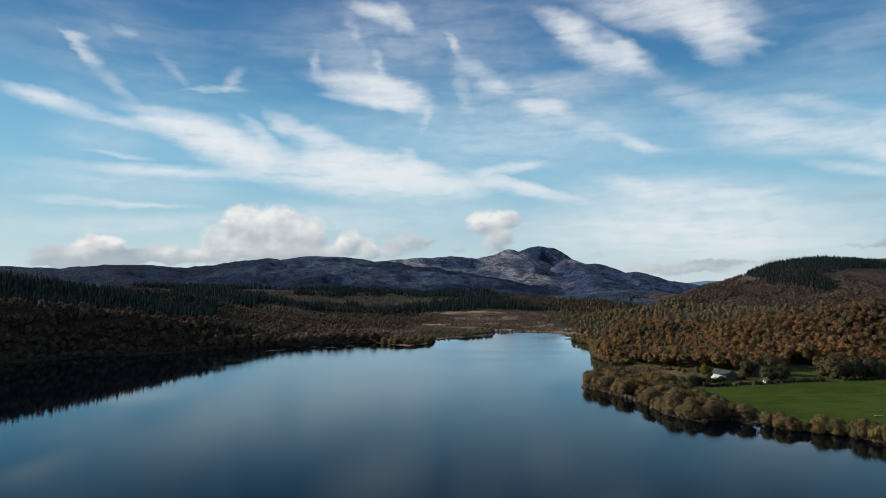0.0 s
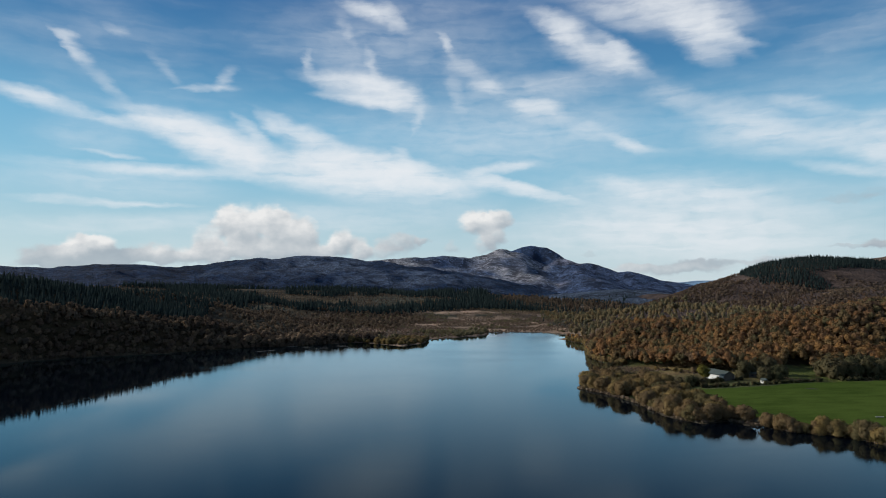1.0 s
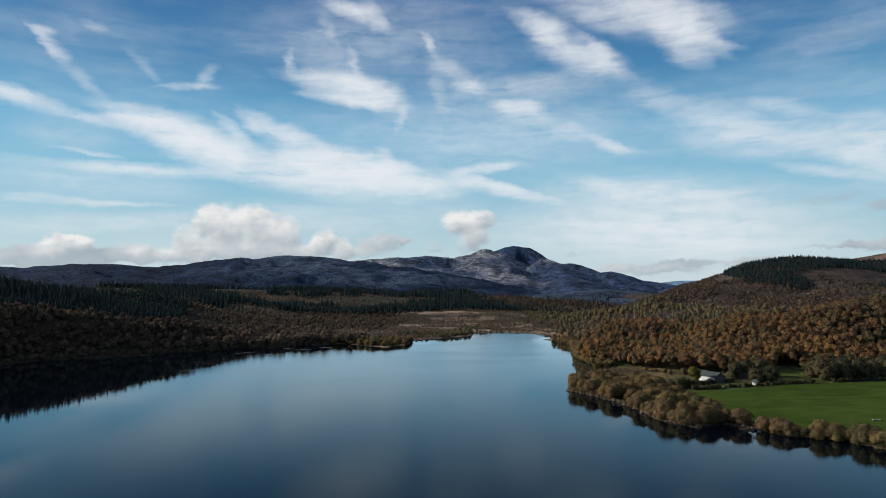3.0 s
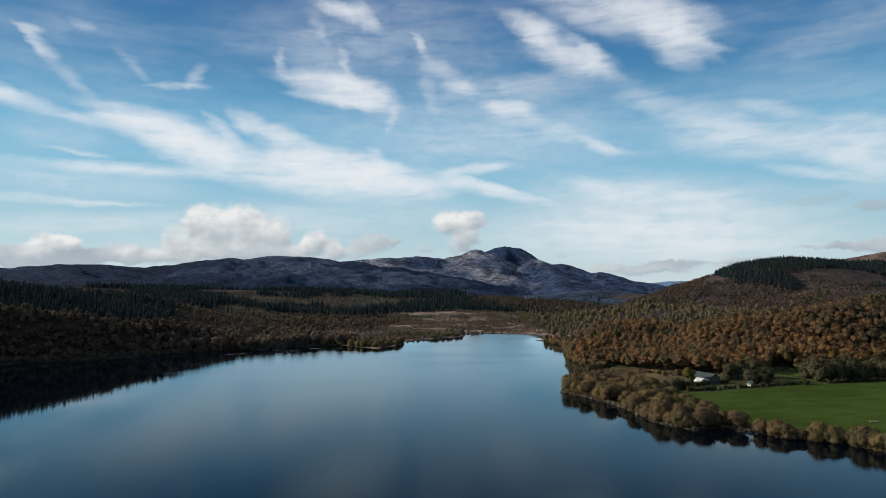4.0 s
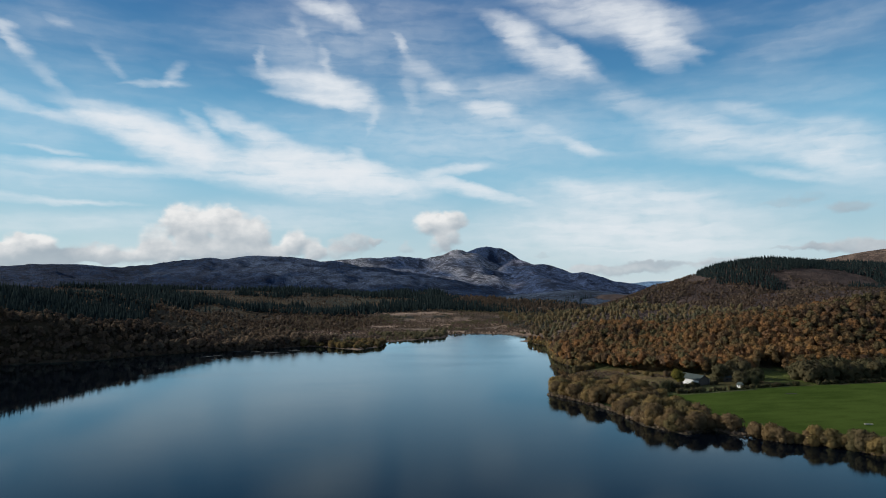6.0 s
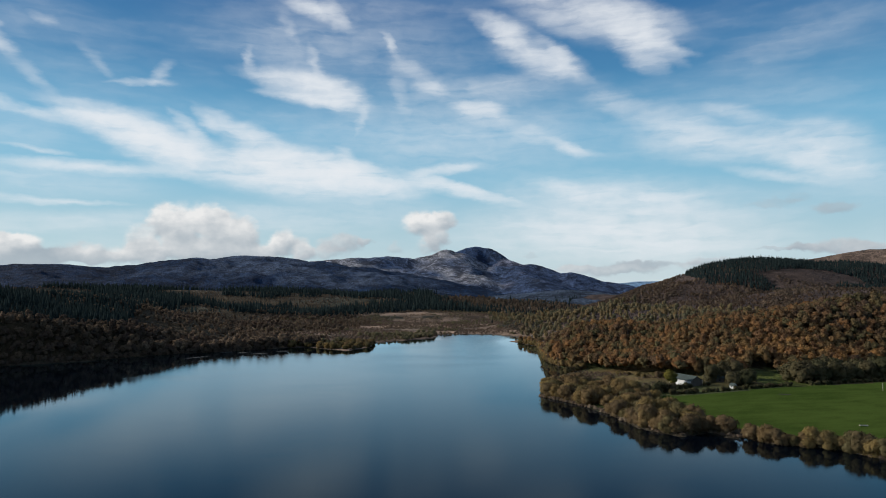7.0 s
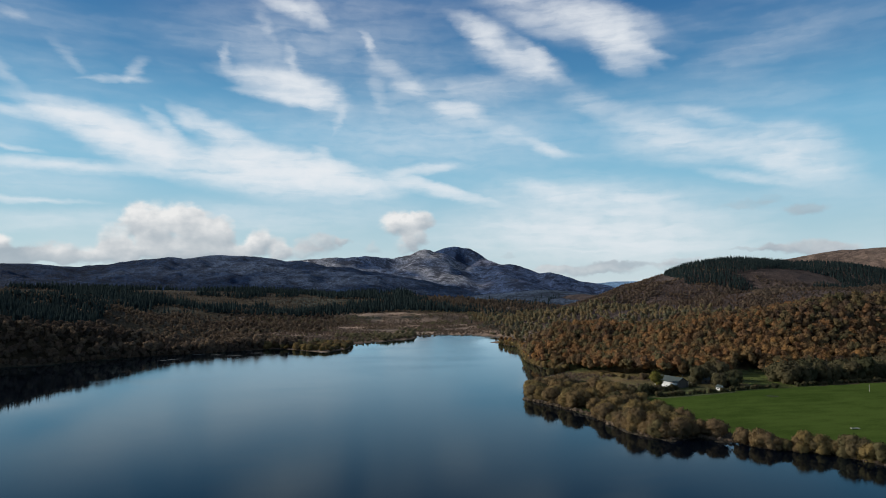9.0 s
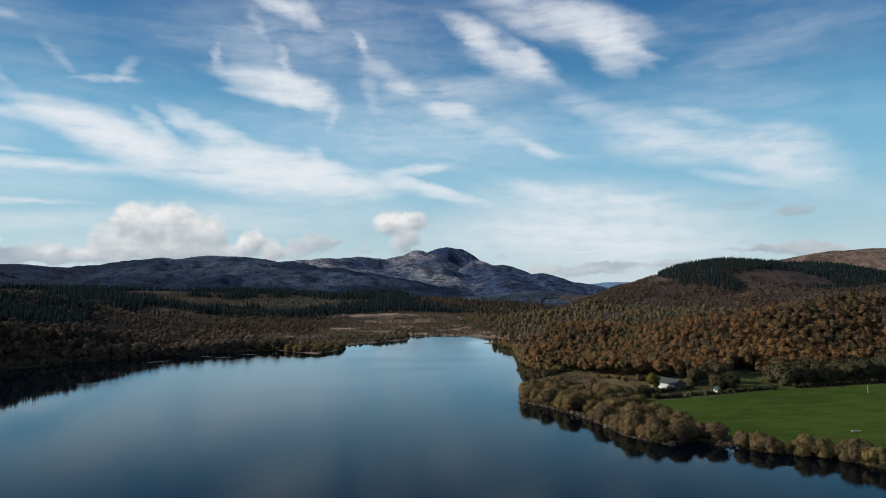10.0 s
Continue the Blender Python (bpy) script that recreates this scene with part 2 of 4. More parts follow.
    stroke(140, 25, 178, 18, 6.0, 6.0, 0.6, 1)
    stroke(-125, 36, -62, 40, 13.0, 13.0, 1.0, 1)
    stroke(95, 32, 165, 42, 12.0, 12.0, 0.9, 1)
    stroke(-170, 30, -110, 22, 6.0, 6.0, 0.6, 1)


def make_cumulus(billow):
    billow(-27.03, 2.05, 2.29, 0.96, 1, 0.55)
    billow(-25.36, 2.60, 1.63, 1.05, 1, 0)
    billow(-24.14, 2.97, 1.43, 0.86, 1, 0)
    billow(-22.24, 2.16, 2.10, 0.76, 1, 0.85)
    billow(-20.11, 2.38, 1.91, 0.86, 1, 0.3)
    billow(-18.69, 1.87, 1.91, 0.57, 0.8, 0.5)
    billow(-25.54, 1.50, 4.30, 0.57, 0.8, 0.8)
    billow(-14.77, 5.16, 1.05, 1.43, 1, 0)
    billow(-16.15, 3.51, 1.24, 1.24, 0.7, 0.1)
    billow(-16.21, 2.27, 2.10, 0.86, 0.7, 0.1)
    billow(-13.15, 4.66, 1.63, 1.91, 1, 0)
    billow(-11.20, 5.46, 1.53, 1.34, 1, 0)
    billow(-10.09, 4.45, 1.72, 1.63, 1, 0.05)
    billow(-8.15, 4.16, 1.15, 1.43, 1, 0.1)
    billow(-11.87, 2.67, 5.74, 1.05, 0.9, 0.3)
    billow(-5.04, 3.58, 1.24, 1.15, 1, 0.05)
    billow(-3.40, 2.82, 0.96, 1.15, 0.9, 0.25)
    billow(-6.82, 2.59, 1.91, 0.86, 0.8, 0.3)
    billow(-0.10, 3.53, 2.20, 0.81, 0.75, 0.45)
    billow(-1.31, 2.74, 1.91, 0.67, 0.6, 0.4)
    billow(1.87, 3.74, 0.76, 0.38, 0.6, 0.5)
    billow(4.44, 3.06, 0.81, 0.62, 0.5, 0.45)
    billow(6.83, 5.24, 1.72, 1.15, 1, 0)
    billow(8.62, 5.53, 1.24, 0.96, 1, 0.1)
    billow(8.07, 4.05, 1.24, 1.24, 0.85, 0.3)
    billow(7.32, 3.26, 1.05, 0.76, 0.5, 0.3)
    billow(23.19, 1.22, 4.78, 0.43, 0.8, 0.55)
    billow(25.67, 1.67, 2.87, 0.38, 0.75, 0.8)
    billow(21.35, 0.95, 3.82, 0.43, 0.6, 0.4)
    billow(31.01, 1.88, 2.10, 0.43, 0.65, 0.6)
    billow(29.42, 1.54, 1.43, 0.38, 0.5, 0.5)
    billow(37.44, 2.92, 1.29, 0.43, 0.85, 0.75)
    billow(35.77, 2.80, 1.72, 0.19, 0.5, 0.7)
    billow(39.94, 2.89, 2.20, 0.72, 0.85, 0.6)
    billow(41.79, 2.50, 1.91, 0.67, 0.8, 0.5)
    billow(35.48, 6.28, 2.20, 0.38, 0.35, 0.8)
    billow(39.85, 5.75, 1.53, 0.57, 0.55, 0.8)
    billow(37.36, 6.63, 1.05, 0.43, 0.3, 0.8)
    billow(16.26, 2.43, 0.86, 0.29, 0.35, 0.6)
    billow(55.0, 3.0, 7.0, 1.6)
    billow(-48.0, 3.4, 7.0, 1.8)


make_world()

# ---------- materials ----------


def material(name):
    m = bpy.data.materials.new(name)
    m.use_nodes = True
    n = Nodes(m.node_tree)
    out = n.add("ShaderNodeOutputMaterial")
    return m, n, out


def principled(n, out, colour, rough=0.8, metal=0.0, specular=0.3, bump=None, strength=0.3, distance=0.1):
    p = n.add("ShaderNodeBsdfPrincipled")
    n.set(p.inputs["Base Color"], (*colour, 1.0) if isinstance(colour, tuple) else colour)
    n.set(p.inputs["Roughness"], rough)
    p.inputs["Metallic"].default_value = metal
    p.inputs["Specular IOR Level"].default_value = specular
    if bump is not None:
        b = n.add("ShaderNodeBump")
        b.inputs["Strength"].default_value, b.inputs["Distance"].default_value = strength, distance
        n.set(b.inputs["Height"], bump)
        n.tree.links.new(b.outputs[0], p.inputs["Normal"])
    n.tree.links.new(p.outputs[0], out.inputs[0])
    return p


def plain(name, a, b, scale, rough=0.8, metal=0.0, relief=0.3, distance=0.02, stretch=(1, 1, 1)):
    """A surface that varies between two colours, with stains at a larger scale and a fine grain."""
    m, n, out = material(name)
    where = n.mapping(n.add("ShaderNodeTexCoord").outputs["Object"], scale=stretch)
    fine, broad = n.noise(where, scale, 6.0, 0.65), n.noise(where, scale * 0.13, 4.0, 0.6)
    fac = n.math("ADD", n.math("MULTIPLY", fine, 0.5), n.math("MULTIPLY", broad, 0.5))
    principled(n, out, n.mix(n.remap(fac, 0.32, 0.68), a, b), rough, metal, 0.3, fine, relief, distance)
    return m


def ground_material():
    m, n, out = material("land")
    place = n.add("ShaderNodeNewGeometry").outputs["Position"]
    cover = n.add("ShaderNodeAttribute", attr="cover").outputs["Color"]
    broad, mid = n.noise(place, 0.006, 6.0, 0.6), n.noise(place, 0.035, 6.0, 0.65)
    fine = n.noise(place, 0.3, 5.0, 0.65)
    rough_land = n.add("ShaderNodeAttribute", attr="crag").outputs["Fac"]
    rock = n.math("ADD", n.math("MULTIPLY", n.noise(place, 0.03, 8.0, 0.75), 0.5), n.math("MULTIPLY", n.noise(place, 0.1, 6.0, 0.75), 0.5))
    tone = n.math("ADD", n.math("MULTIPLY", broad, 0.4), n.math("ADD", n.math("MULTIPLY", mid, 0.4), n.math("MULTIPLY", fine, 0.2)))
    factor = n.mix(n.remap(tone, 0.38, 0.62), (0.5, 0.5, 0.5), (1.5, 1.48, 1.45))
    crags = n.math("MULTIPLY", n.remap(rock, 0.505, 0.53), rough_land)
    factor = n.mix(crags, factor, n.mix(fine, (1.6, 1.6, 1.6), (3.0, 2.9, 2.85)))
    heather = n.math("MULTIPLY", n.remap(n.noise(place, 0.011, 10.0, 0.75), 0.5, 0.56), rough_land)
    factor = n.mix(heather, factor, n.mix(mid, (0.24, 0.28, 0.34), (0.66, 0.62, 0.62)))
    colour = n.mix(1.0, cover, factor, "MULTIPLY")
    high = n.math("ADD", n.math("MULTIPLY", mid, 0.3), n.math("ADD", n.math("MULTIPLY", rock, n.math("MULTIPLY", rough_land, 2.2)), n.math("MULTIPLY", fine, 0.1)))
    principled(n, out, colour, 0.95, 0.0, 0.1, high, 1.0, 34.0)
    return m


def leaf_material(name, colours, by_object=True, spread=0.2):
    """Leaves in a few autumn tones: one tone a tree, with a lighter or darker spray here and there."""
    m, n, out = material(name)
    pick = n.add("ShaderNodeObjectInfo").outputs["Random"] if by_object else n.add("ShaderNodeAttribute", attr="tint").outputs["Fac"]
    ramp = n.add("ShaderNodeValToRGB")
    n.set(ramp.inputs[0], pick)
    steps = ramp.color_ramp.elements
    steps[0].position, steps[0].color = 0.0, (*colours[0], 1)
    steps[1].position, steps[1].color = 1.0, (*colours[-1], 1)
    for k, c in enumerate(colours[1:-1], 1):
        steps.new(k / (len(colours) - 1)).color = (*c, 1)
    island = n.add("ShaderNodeNewGeometry").outputs["Random Per Island"]
    where = n.add("ShaderNodeNewGeometry").outputs["Position"]
    spray = n.math("ADD", n.math("MULTIPLY", island, 0.6), n.math("MULTIPLY", n.noise(where, 0.45, 3.0), 0.4))
    vary = n.remap(spray, 0.15, 0.85, 1.0 - spread, 1.0 + spread, smooth=False)
    colour = n.vmath("MULTIPLY", ramp.outputs[0], n.combine(vary, vary, vary))
    p = n.add("ShaderNodeBsdfDiffuse")
    n.set(p.inputs["Color"], colour)
    t = n.add("ShaderNodeBsdfTranslucent")
    n.set(t.inputs["Color"], colour)
    mixer = n.add("ShaderNodeMixShader")
    mixer.inputs[0].default_value = 0.45
    n.tree.links.new(p.outputs[0], mixer.inputs[1])
    n.tree.links.new(t.outputs[0], mixer.inputs[2])
    n.tree.links.new(mixer.outputs[0], out.inputs[0])
    return m


def water_material():
    m, n, out = material("lake_water")
    place = n.add("ShaderNodeNewGeometry").outputs["Position"]
    off_shore = n.add("ShaderNodeAttribute", attr="off_shore").outputs["Fac"]
    gust = n.noise(n.mapping(place, rotation=(0, 0, radians(8)), scale=(0.006, 0.02, 1)), 1.0, 5.0, 0.6)
    cats_paw = n.noise(n.mapping(place, rotation=(0, 0, radians(-6)), scale=(0.035, 0.16, 1)), 1.0, 5.0, 0.65)
    # sheltered and glassy under the western shore and close to the banks, ruffled further out
    rough = n.remap(n.split(place)[0], -175.0, -100.0, 0.055, 0.145)
    rough = n.math("MULTIPLY", rough, n.remap(off_shore, 4.0, 55.0, 0.4, 1.0))
    rough = n.math("ADD", rough, n.math("MULTIPLY", n.remap(gust, 0.45, 0.7, 0.0, 0.08), n.remap(n.split(place)[1], 350.0, 750.0)))
    rough = n.math("ADD", rough, n.math("MULTIPLY", n.remap(cats_paw, 0.35, 0.7, -0.01, 0.02), n.remap(n.split(place)[0], -250.0, 0.0)))
    depth = n.add("ShaderNodeBsdfDiffuse")
    depth.inputs["Color"].default_value = (0.0006, 0.0015, 0.004, 1.0)
    mirror = n.add("ShaderNodeBsdfGlossy")
    mirror.distribution = "BECKMANN"
    n.set(mirror.inputs["Roughness"], rough)
    mirror.inputs["Color"].default_value = (0.72, 0.90, 1.0, 1.0)
    fresnel = n.add("ShaderNodeFresnel")
    fresnel.inputs["IOR"].default_value = 1.333
    mixer = n.add("ShaderNodeMixShader")
    n.set(mixer.inputs[0], n.math("MULTIPLY", n.math("POWER", fresnel.outputs[0], 1.5), 1.8, clamp=True))
    n.tree.links.new(depth.outputs[0], mixer.inputs[1])
    n.tree.links.new(mirror.outputs[0], mixer.inputs[2])
    n.tree.links.new(mixer.outputs[0], out.inputs[0])
    return m


LAND, WATER = ground_material(), water_material()


def pasture_material():
    m, n, out = material("pasture")
    place = n.add("ShaderNodeNewGeometry").outputs["Position"]
    fine, mid, broad = n.noise(place, 1.1, 5.0, 0.7), n.noise(n.mapping(place, rotation=(0, 0, 0.4), scale=(1, 3, 1)), 0.05, 5.0, 0.65), n.noise(place, 0.016, 3.0, 0.6)
    tone = n.math("ADD", n.math("MULTIPLY", fine, 0.3), n.math("ADD", n.math("MULTIPLY", mid, 0.35), n.math("MULTIPLY", broad, 0.35)))
    colour = n.mix(n.remap(tone, 0.38, 0.62), (0.029, 0.048, 0.010), (0.052, 0.078, 0.017))
    principled(n, out, colour, 1.0, 0.0, 0.0, fine, 0.6, 0.15)
    return m


GRASS = pasture_material()
BARK = plain("bark", (0.05, 0.042, 0.035), (0.11, 0.095, 0.08), 3.0, 0.95, 0, 0.6, 0.05, (1, 1, 0.3))
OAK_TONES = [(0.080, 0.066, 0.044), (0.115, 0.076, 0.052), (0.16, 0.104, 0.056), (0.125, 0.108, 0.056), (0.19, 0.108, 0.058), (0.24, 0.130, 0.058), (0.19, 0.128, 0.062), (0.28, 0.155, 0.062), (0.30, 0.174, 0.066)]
SHRUB_TONES = [(0.118, 0.096, 0.048), (0.205, 0.148, 0.062), (0.165, 0.115, 0.058), (0.135, 0.096, 0.056), (0.108, 0.092, 0.046)]
HEDGE_TONES = [(0.060, 0.062, 0.034), (0.085, 0.078, 0.042), (0.10, 0.084, 0.048)]
BIRCH_TONES = [(0.090, 0.066, 0.052), (0.16, 0.118, 0.082), (0.078, 0.062, 0.050), (0.12, 0.085, 0.064)]
MARSH_TONES = [(0.11, 0.104, 0.062), (0.17, 0.145, 0.085), (0.14, 0.125, 0.075), (0.10, 0.094, 0.06)]
SPRUCE_TONES = [(0.015, 0.025, 0.027), (0.031, 0.045, 0.044), (0.022, 0.034, 0.034)]
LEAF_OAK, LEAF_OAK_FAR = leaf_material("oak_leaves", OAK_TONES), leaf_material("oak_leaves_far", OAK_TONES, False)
LEAF_SHRUB, LEAF_SHRUB_FAR = leaf_material("willow_leaves", SHRUB_TONES), leaf_material("willow_leaves_far", MARSH_TONES, False)
LEAF_HEDGE = leaf_material("hedge_leaves", HEDGE_TONES)
LEAF_BIRCH, LEAF_BIRCH_FAR = leaf_material("birch_leaves", BIRCH_TONES), leaf_material("birch_leaves_far", BIRCH_TONES, False)
LEAF_MIXED = leaf_material("mixed_wood_leaves", [(0.16, 0.142, 0.080), (0.22, 0.16, 0.086), (0.135, 0.132, 0.082), (0.19, 0.125, 0.076)], False)
LEAF_MOOR = leaf_material("moor_birch_leaves", [(0.105, 0.072, 0.056), (0.125, 0.084, 0.060), (0.088, 0.070, 0.056), (0.11, 0.092, 0.060)], False)
NEEDLES = leaf_material("spruce_needles", SPRUCE_TONES, False, 0.35)
YELLOW_LEAF = leaf_material("yellow_leaves", [(0.13, 0.12, 0.03), (0.15, 0.13, 0.035)])

# ---------- the lie of the land ----------
SHORE = [(236, 240), (220, 279), (215, 295), (204, 302), (193, 307), (188, 321), (179, 324), (176, 335), (159, 330), (152, 340),
         (147, 349), (147, 363), (146, 385), (142, 408), (134, 429), (126, 445), (137, 482), (155, 519), (185, 552), (200, 568),
         (187, 590), (187, 619), (193, 656), (209, 709), (222, 771), (213, 817), (205, 842), (235, 864), (242, 909), (208, 954)]
SHORE += [(170, 970), (134, 953), (118, 896), (40, 846), (30, 787), (4, 752), (-28, 788), (-48, 804), (-91, 782), (-124, 761),
          (-158, 753), (-198, 730), (-241, 694), (-284, 676), (-323, 655), (-420, 560), (-560, 300), (-620, 0), (-560, -420),
          (-300, -700), (200, -760), (480, -500), (500, -120), (330, 140)]

# crest lines: x, y, height; then the slope of the sides and how broad the top is
VENUE = [(-189, 4169, 207), (-13, 4223, 223), (281, 4314, 247), (472, 4347, 234), (598, 4433, 264), (701, 4468, 302), (770, 4500, 292)]
SUMMIT = [(780, 4560, 292), (861, 4541, 325), (920, 4530, 333), (975, 4519, 319), (1022, 4508, 317), (1073, 4444, 282)]
VENUE_EAST = [(1105, 4412, 250), (1154, 4372, 222), (1195, 4309, 201), (1278, 4285, 201), (1324, 4219, 177), (1405, 4140, 138), (1462, 4067, 144),
              (1511, 4048, 130), (1606, 3958, 90), (1740, 3845, 60)]
SPUR = [(788, 4403, 280), (621, 4076, 185), (412, 3800, 112), (229, 3515, 78), (127, 3220, 45)]
EAST_SPUR = [(1154, 4300, 200), (1090, 3900, 130), (1060, 3500, 85)]
LOW_SPUR = [(900, 2250, 20), (800, 2130, 40), (735, 2090, 52), (640, 2000, 22)]
LONG_RIDGE = [(-2600, 2300, 150), (-1987, 3025, 160), (-1647, 3224, 139), (-1589, 3253, 137), (-1530, 3282, 154), (-1488, 3356, 162),
              (-1330, 3476, 165), (-1258, 3502, 158), (-1151, 3592, 158), (-1035, 3679, 169), (-909, 3764, 187), (-805, 3839, 216),
              (-745, 3851, 204), (-601, 3927, 230), (-377, 3955, 229), (-178, 3919, 202), (-11, 3723, 158), (169, 3519, 108), (245, 3314, 78)]
SPRUCE_RISE = [(-938, 1441, 80), (-777, 1535, 63), (-668, 1694, 60), (-516, 1851, 56), (-347, 1891, 52), (-196, 1913, 50),
               (-70, 1922, 35), (89, 1871, 38), (195, 1812, 46), (241, 1807, 24), (348, 1789, 12)]
WEST_HILL = [(-700, 560, 120), (-560, 720, 88), (-456, 799, 72), (-434, 868, 58), (-401, 939, 57), (-356, 1011, 50), (-329, 1073, 29), (-287, 1137, 12)]
# hill added out of view, only to cast shade over the western shore
UNSEEN_SHADE_HILL = [(-1500, 1600, 260), (-1150, 1250, 280), (-930, 900, 275), (-880, 500, 260), (-950, 100, 200)]
KNOLL = [(755, 1875, 40), (853, 1720, 36), (820, 1512, 50), (778, 1363, 72), (762, 1265, 102), (785, 1205, 117), (902, 1188, 112), (945, 1165, 111),
         (976, 1128, 94), (1032, 1075, 76)]
BROWN_HILL = [(1578, 2122, 150), (1702, 2022, 178), (1752, 1977, 187), (1811, 1922, 192), (1854, 1880, 194), (1983, 1737, 184), (2400, 1200, 160)]
MOOR = [(497, 1438, 14), (549, 1311, 20), (583, 1184, 32), (627, 1104, 43), (653, 1030, 50), (671, 957, 58), (701, 934, 62), (698, 873, 62), (722, 840, 62), (800, 700, 80)]
OAK_RISE = [(200, 625, 12), (256, 653, 20), (322, 666, 20), (380, 655, 18), (423, 630, 22), (445, 605, 28), (470, 570, 38), (484, 534, 46), (510, 490, 54), (600, 440, 75)]
GAP_HILL = [(1750, 4250, 50), (1879, 4250, 74), (1981, 4200, 86), (2111, 4140, 84), (2269, 4060, 108), (2418, 3970, 115)]
RING = [(2600, 1000, 150), (3200, -500, 220), (2600, -2600, 260), (0, -3800, 240), (-2600, -2400, 280), (-3300, 0, 300), (-2700, 2000, 200)]
# the level ground of the point, the pasture and the farm
LOWLAND = [(110, 440), (180, 300), (260, 180), (600, 150), (600, 430), (440, 462), (300, 468), (250, 470), (215, 505), (195, 560), (150, 520)]
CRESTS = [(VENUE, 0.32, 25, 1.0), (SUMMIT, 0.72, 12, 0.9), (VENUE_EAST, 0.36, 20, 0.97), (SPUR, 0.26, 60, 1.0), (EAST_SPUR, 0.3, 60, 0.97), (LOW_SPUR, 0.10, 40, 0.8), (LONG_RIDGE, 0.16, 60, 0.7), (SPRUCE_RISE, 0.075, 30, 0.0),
          (WEST_HILL, 0.24, 20, 0.0), (UNSEEN_SHADE_HILL, 0.8, 60, 0.2), (KNOLL, 0.26, 40, 0.3), (BROWN_HILL, 0.38, 60, 0.5), (MOOR, 0.13, 40, 0.3), (OAK_RISE, 0.16, 15, 0.0),
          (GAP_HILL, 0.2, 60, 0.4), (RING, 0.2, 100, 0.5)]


def lattice(ix, iy, seed):
    h = (ix.astype(np.int64) * 374761393 + iy.astype(np.int64) * 668265263 + seed * 974634541) & 0x7FFFFFFF
    h = ((h ^ (h >> 13)) * 1274126177) & 0x7FFFFFFF
    return ((h ^ (h >> 16)) & 0xFFFF) / 65535.0


def value_noise(x, y, seed):
    ix, iy = np.floor(x), np.floor(y)
    fx, fy = x - ix, y - iy
    fx, fy = fx * fx * (3 - 2 * fx), fy * fy * (3 - 2 * fy)
    a, b = lattice(ix, iy, seed), lattice(ix + 1, iy, seed)
    c, d = lattice(ix, iy + 1, seed), lattice(ix + 1, iy + 1, seed)
    return (a + (b - a) * fx) * (1 - fy) + (c + (d - c) * fx) * fy


def fractal(x, y, size, octaves=5, seed=0):
    """Rolling noise between -1 and 1, its largest swell about size metres across."""
    total, weight, amount = 0.0, 0.0, 1.0
    for k in range(octaves):
        total = total + amount * (2 * value_noise(x / size * 2**k + 17.3 * k, y / size * 2**k - 9.1 * k, seed + k) - 1)
        weight += amount
        amount *= 0.55
    return total / weight


def segment_distance(x, y, p, q):
    vx, vy = q[0] - p[0], q[1] - p[1]
    t = np.clip(((x - p[0]) * vx + (y - p[1]) * vy) / (vx * vx + vy * vy), 0, 1)
    return np.hypot(x - p[0] - t * vx, y - p[1] - t * vy), t


def inside(x, y, outline):
    hit = np.zeros(np.shape(x), bool)
    for p, q in zip(outline, outline[1:] + outline[:1]):
        if p[1] != q[1]:
            hit ^= ((p[1] > y) != (q[1] > y)) & (x < (q[0] - p[0]) * (y - p[1]) / (q[1] - p[1]) + p[0])
    return hit


def from_shore(x, y):
    """Metres to the water's edge, negative over the lake."""
    wobble = 1.6 * fractal(x, y, 16, 3, 5)
    near = np.full(np.shape(x), 1e9)
    for p, q in zip(SHORE, SHORE[1:] + SHORE[:1]):
        near = np.minimum(near, segment_distance(x, y, p, q)[0])
    return np.where(inside(x, y, SHORE), -near, near) + wobble


def land(x, y):
    """Height of the land, and how craggy it is, at arrays x, y."""
    x, y = np.asarray(x, float), np.asarray(y, float)
    d = from_shore(x, y)
    rise = np.where((x > 110) & (y < 640), 0.045, 0.006)
    flat = np.where(d > 0, 0.35 + 0.5 * np.clip(d / 6, 0, 1) + rise * np.clip(d, 0, 130), np.maximum(d * 0.25, -4))
    hills, crag = np.zeros_like(x), np.zeros_like(x)
    swell = fractal(x, y, 420, 6, 11)
    folds = np.abs(fractal(x, y, 480, 6, 23))
    for crest, slope, broad, rocky in CRESTS:
        top = np.full(x.shape, -1e9)
        for p, q in zip(crest, crest[1:]):
            gap, t = segment_distance(x, y, p, q)
            drop = slope * (np.sqrt(gap * gap + broad * broad) - broad)
            here = p[2] + t * (q[2] - p[2])
            # gullies and shoulders grow away from the crest line
            rough = np.clip(gap / 220, 0, 1) * np.clip(here / 150, 0.2, 1.6)
            top = np.maximum(top, here - drop + rough * (18 * swell - 64 * folds + 4))
        higher = top > hills
        crag = np.where(higher & (top > 9), rocky, crag)
        hills = np.maximum(hills, top)
    away = np.full(x.shape, 1e9)
    for p, q in zip(LOWLAND, LOWLAND[1:] + LOWLAND[:1]):
        away = np.minimum(away, segment_distance(x, y, p, q)[0])
    keep = np.where(inside(x, y, LOWLAND), 0.0, np.clip(away / 110, 0, 1))
    hills = hills * keep * keep * (3 - 2 * keep)
    small = 1.2 * fractal(x, y, 40, 4, 31) * np.clip(hills / 20, 0, 1) + 11.0 * fractal(x, y, 90, 4, 37) * crag * np.clip(hills / 120, 0, 1)
    blend = np.clip(d / 30, 0, 1)
    return np.where(d > 0, np.maximum(flat, flat + (hills + small) * blend), flat), crag


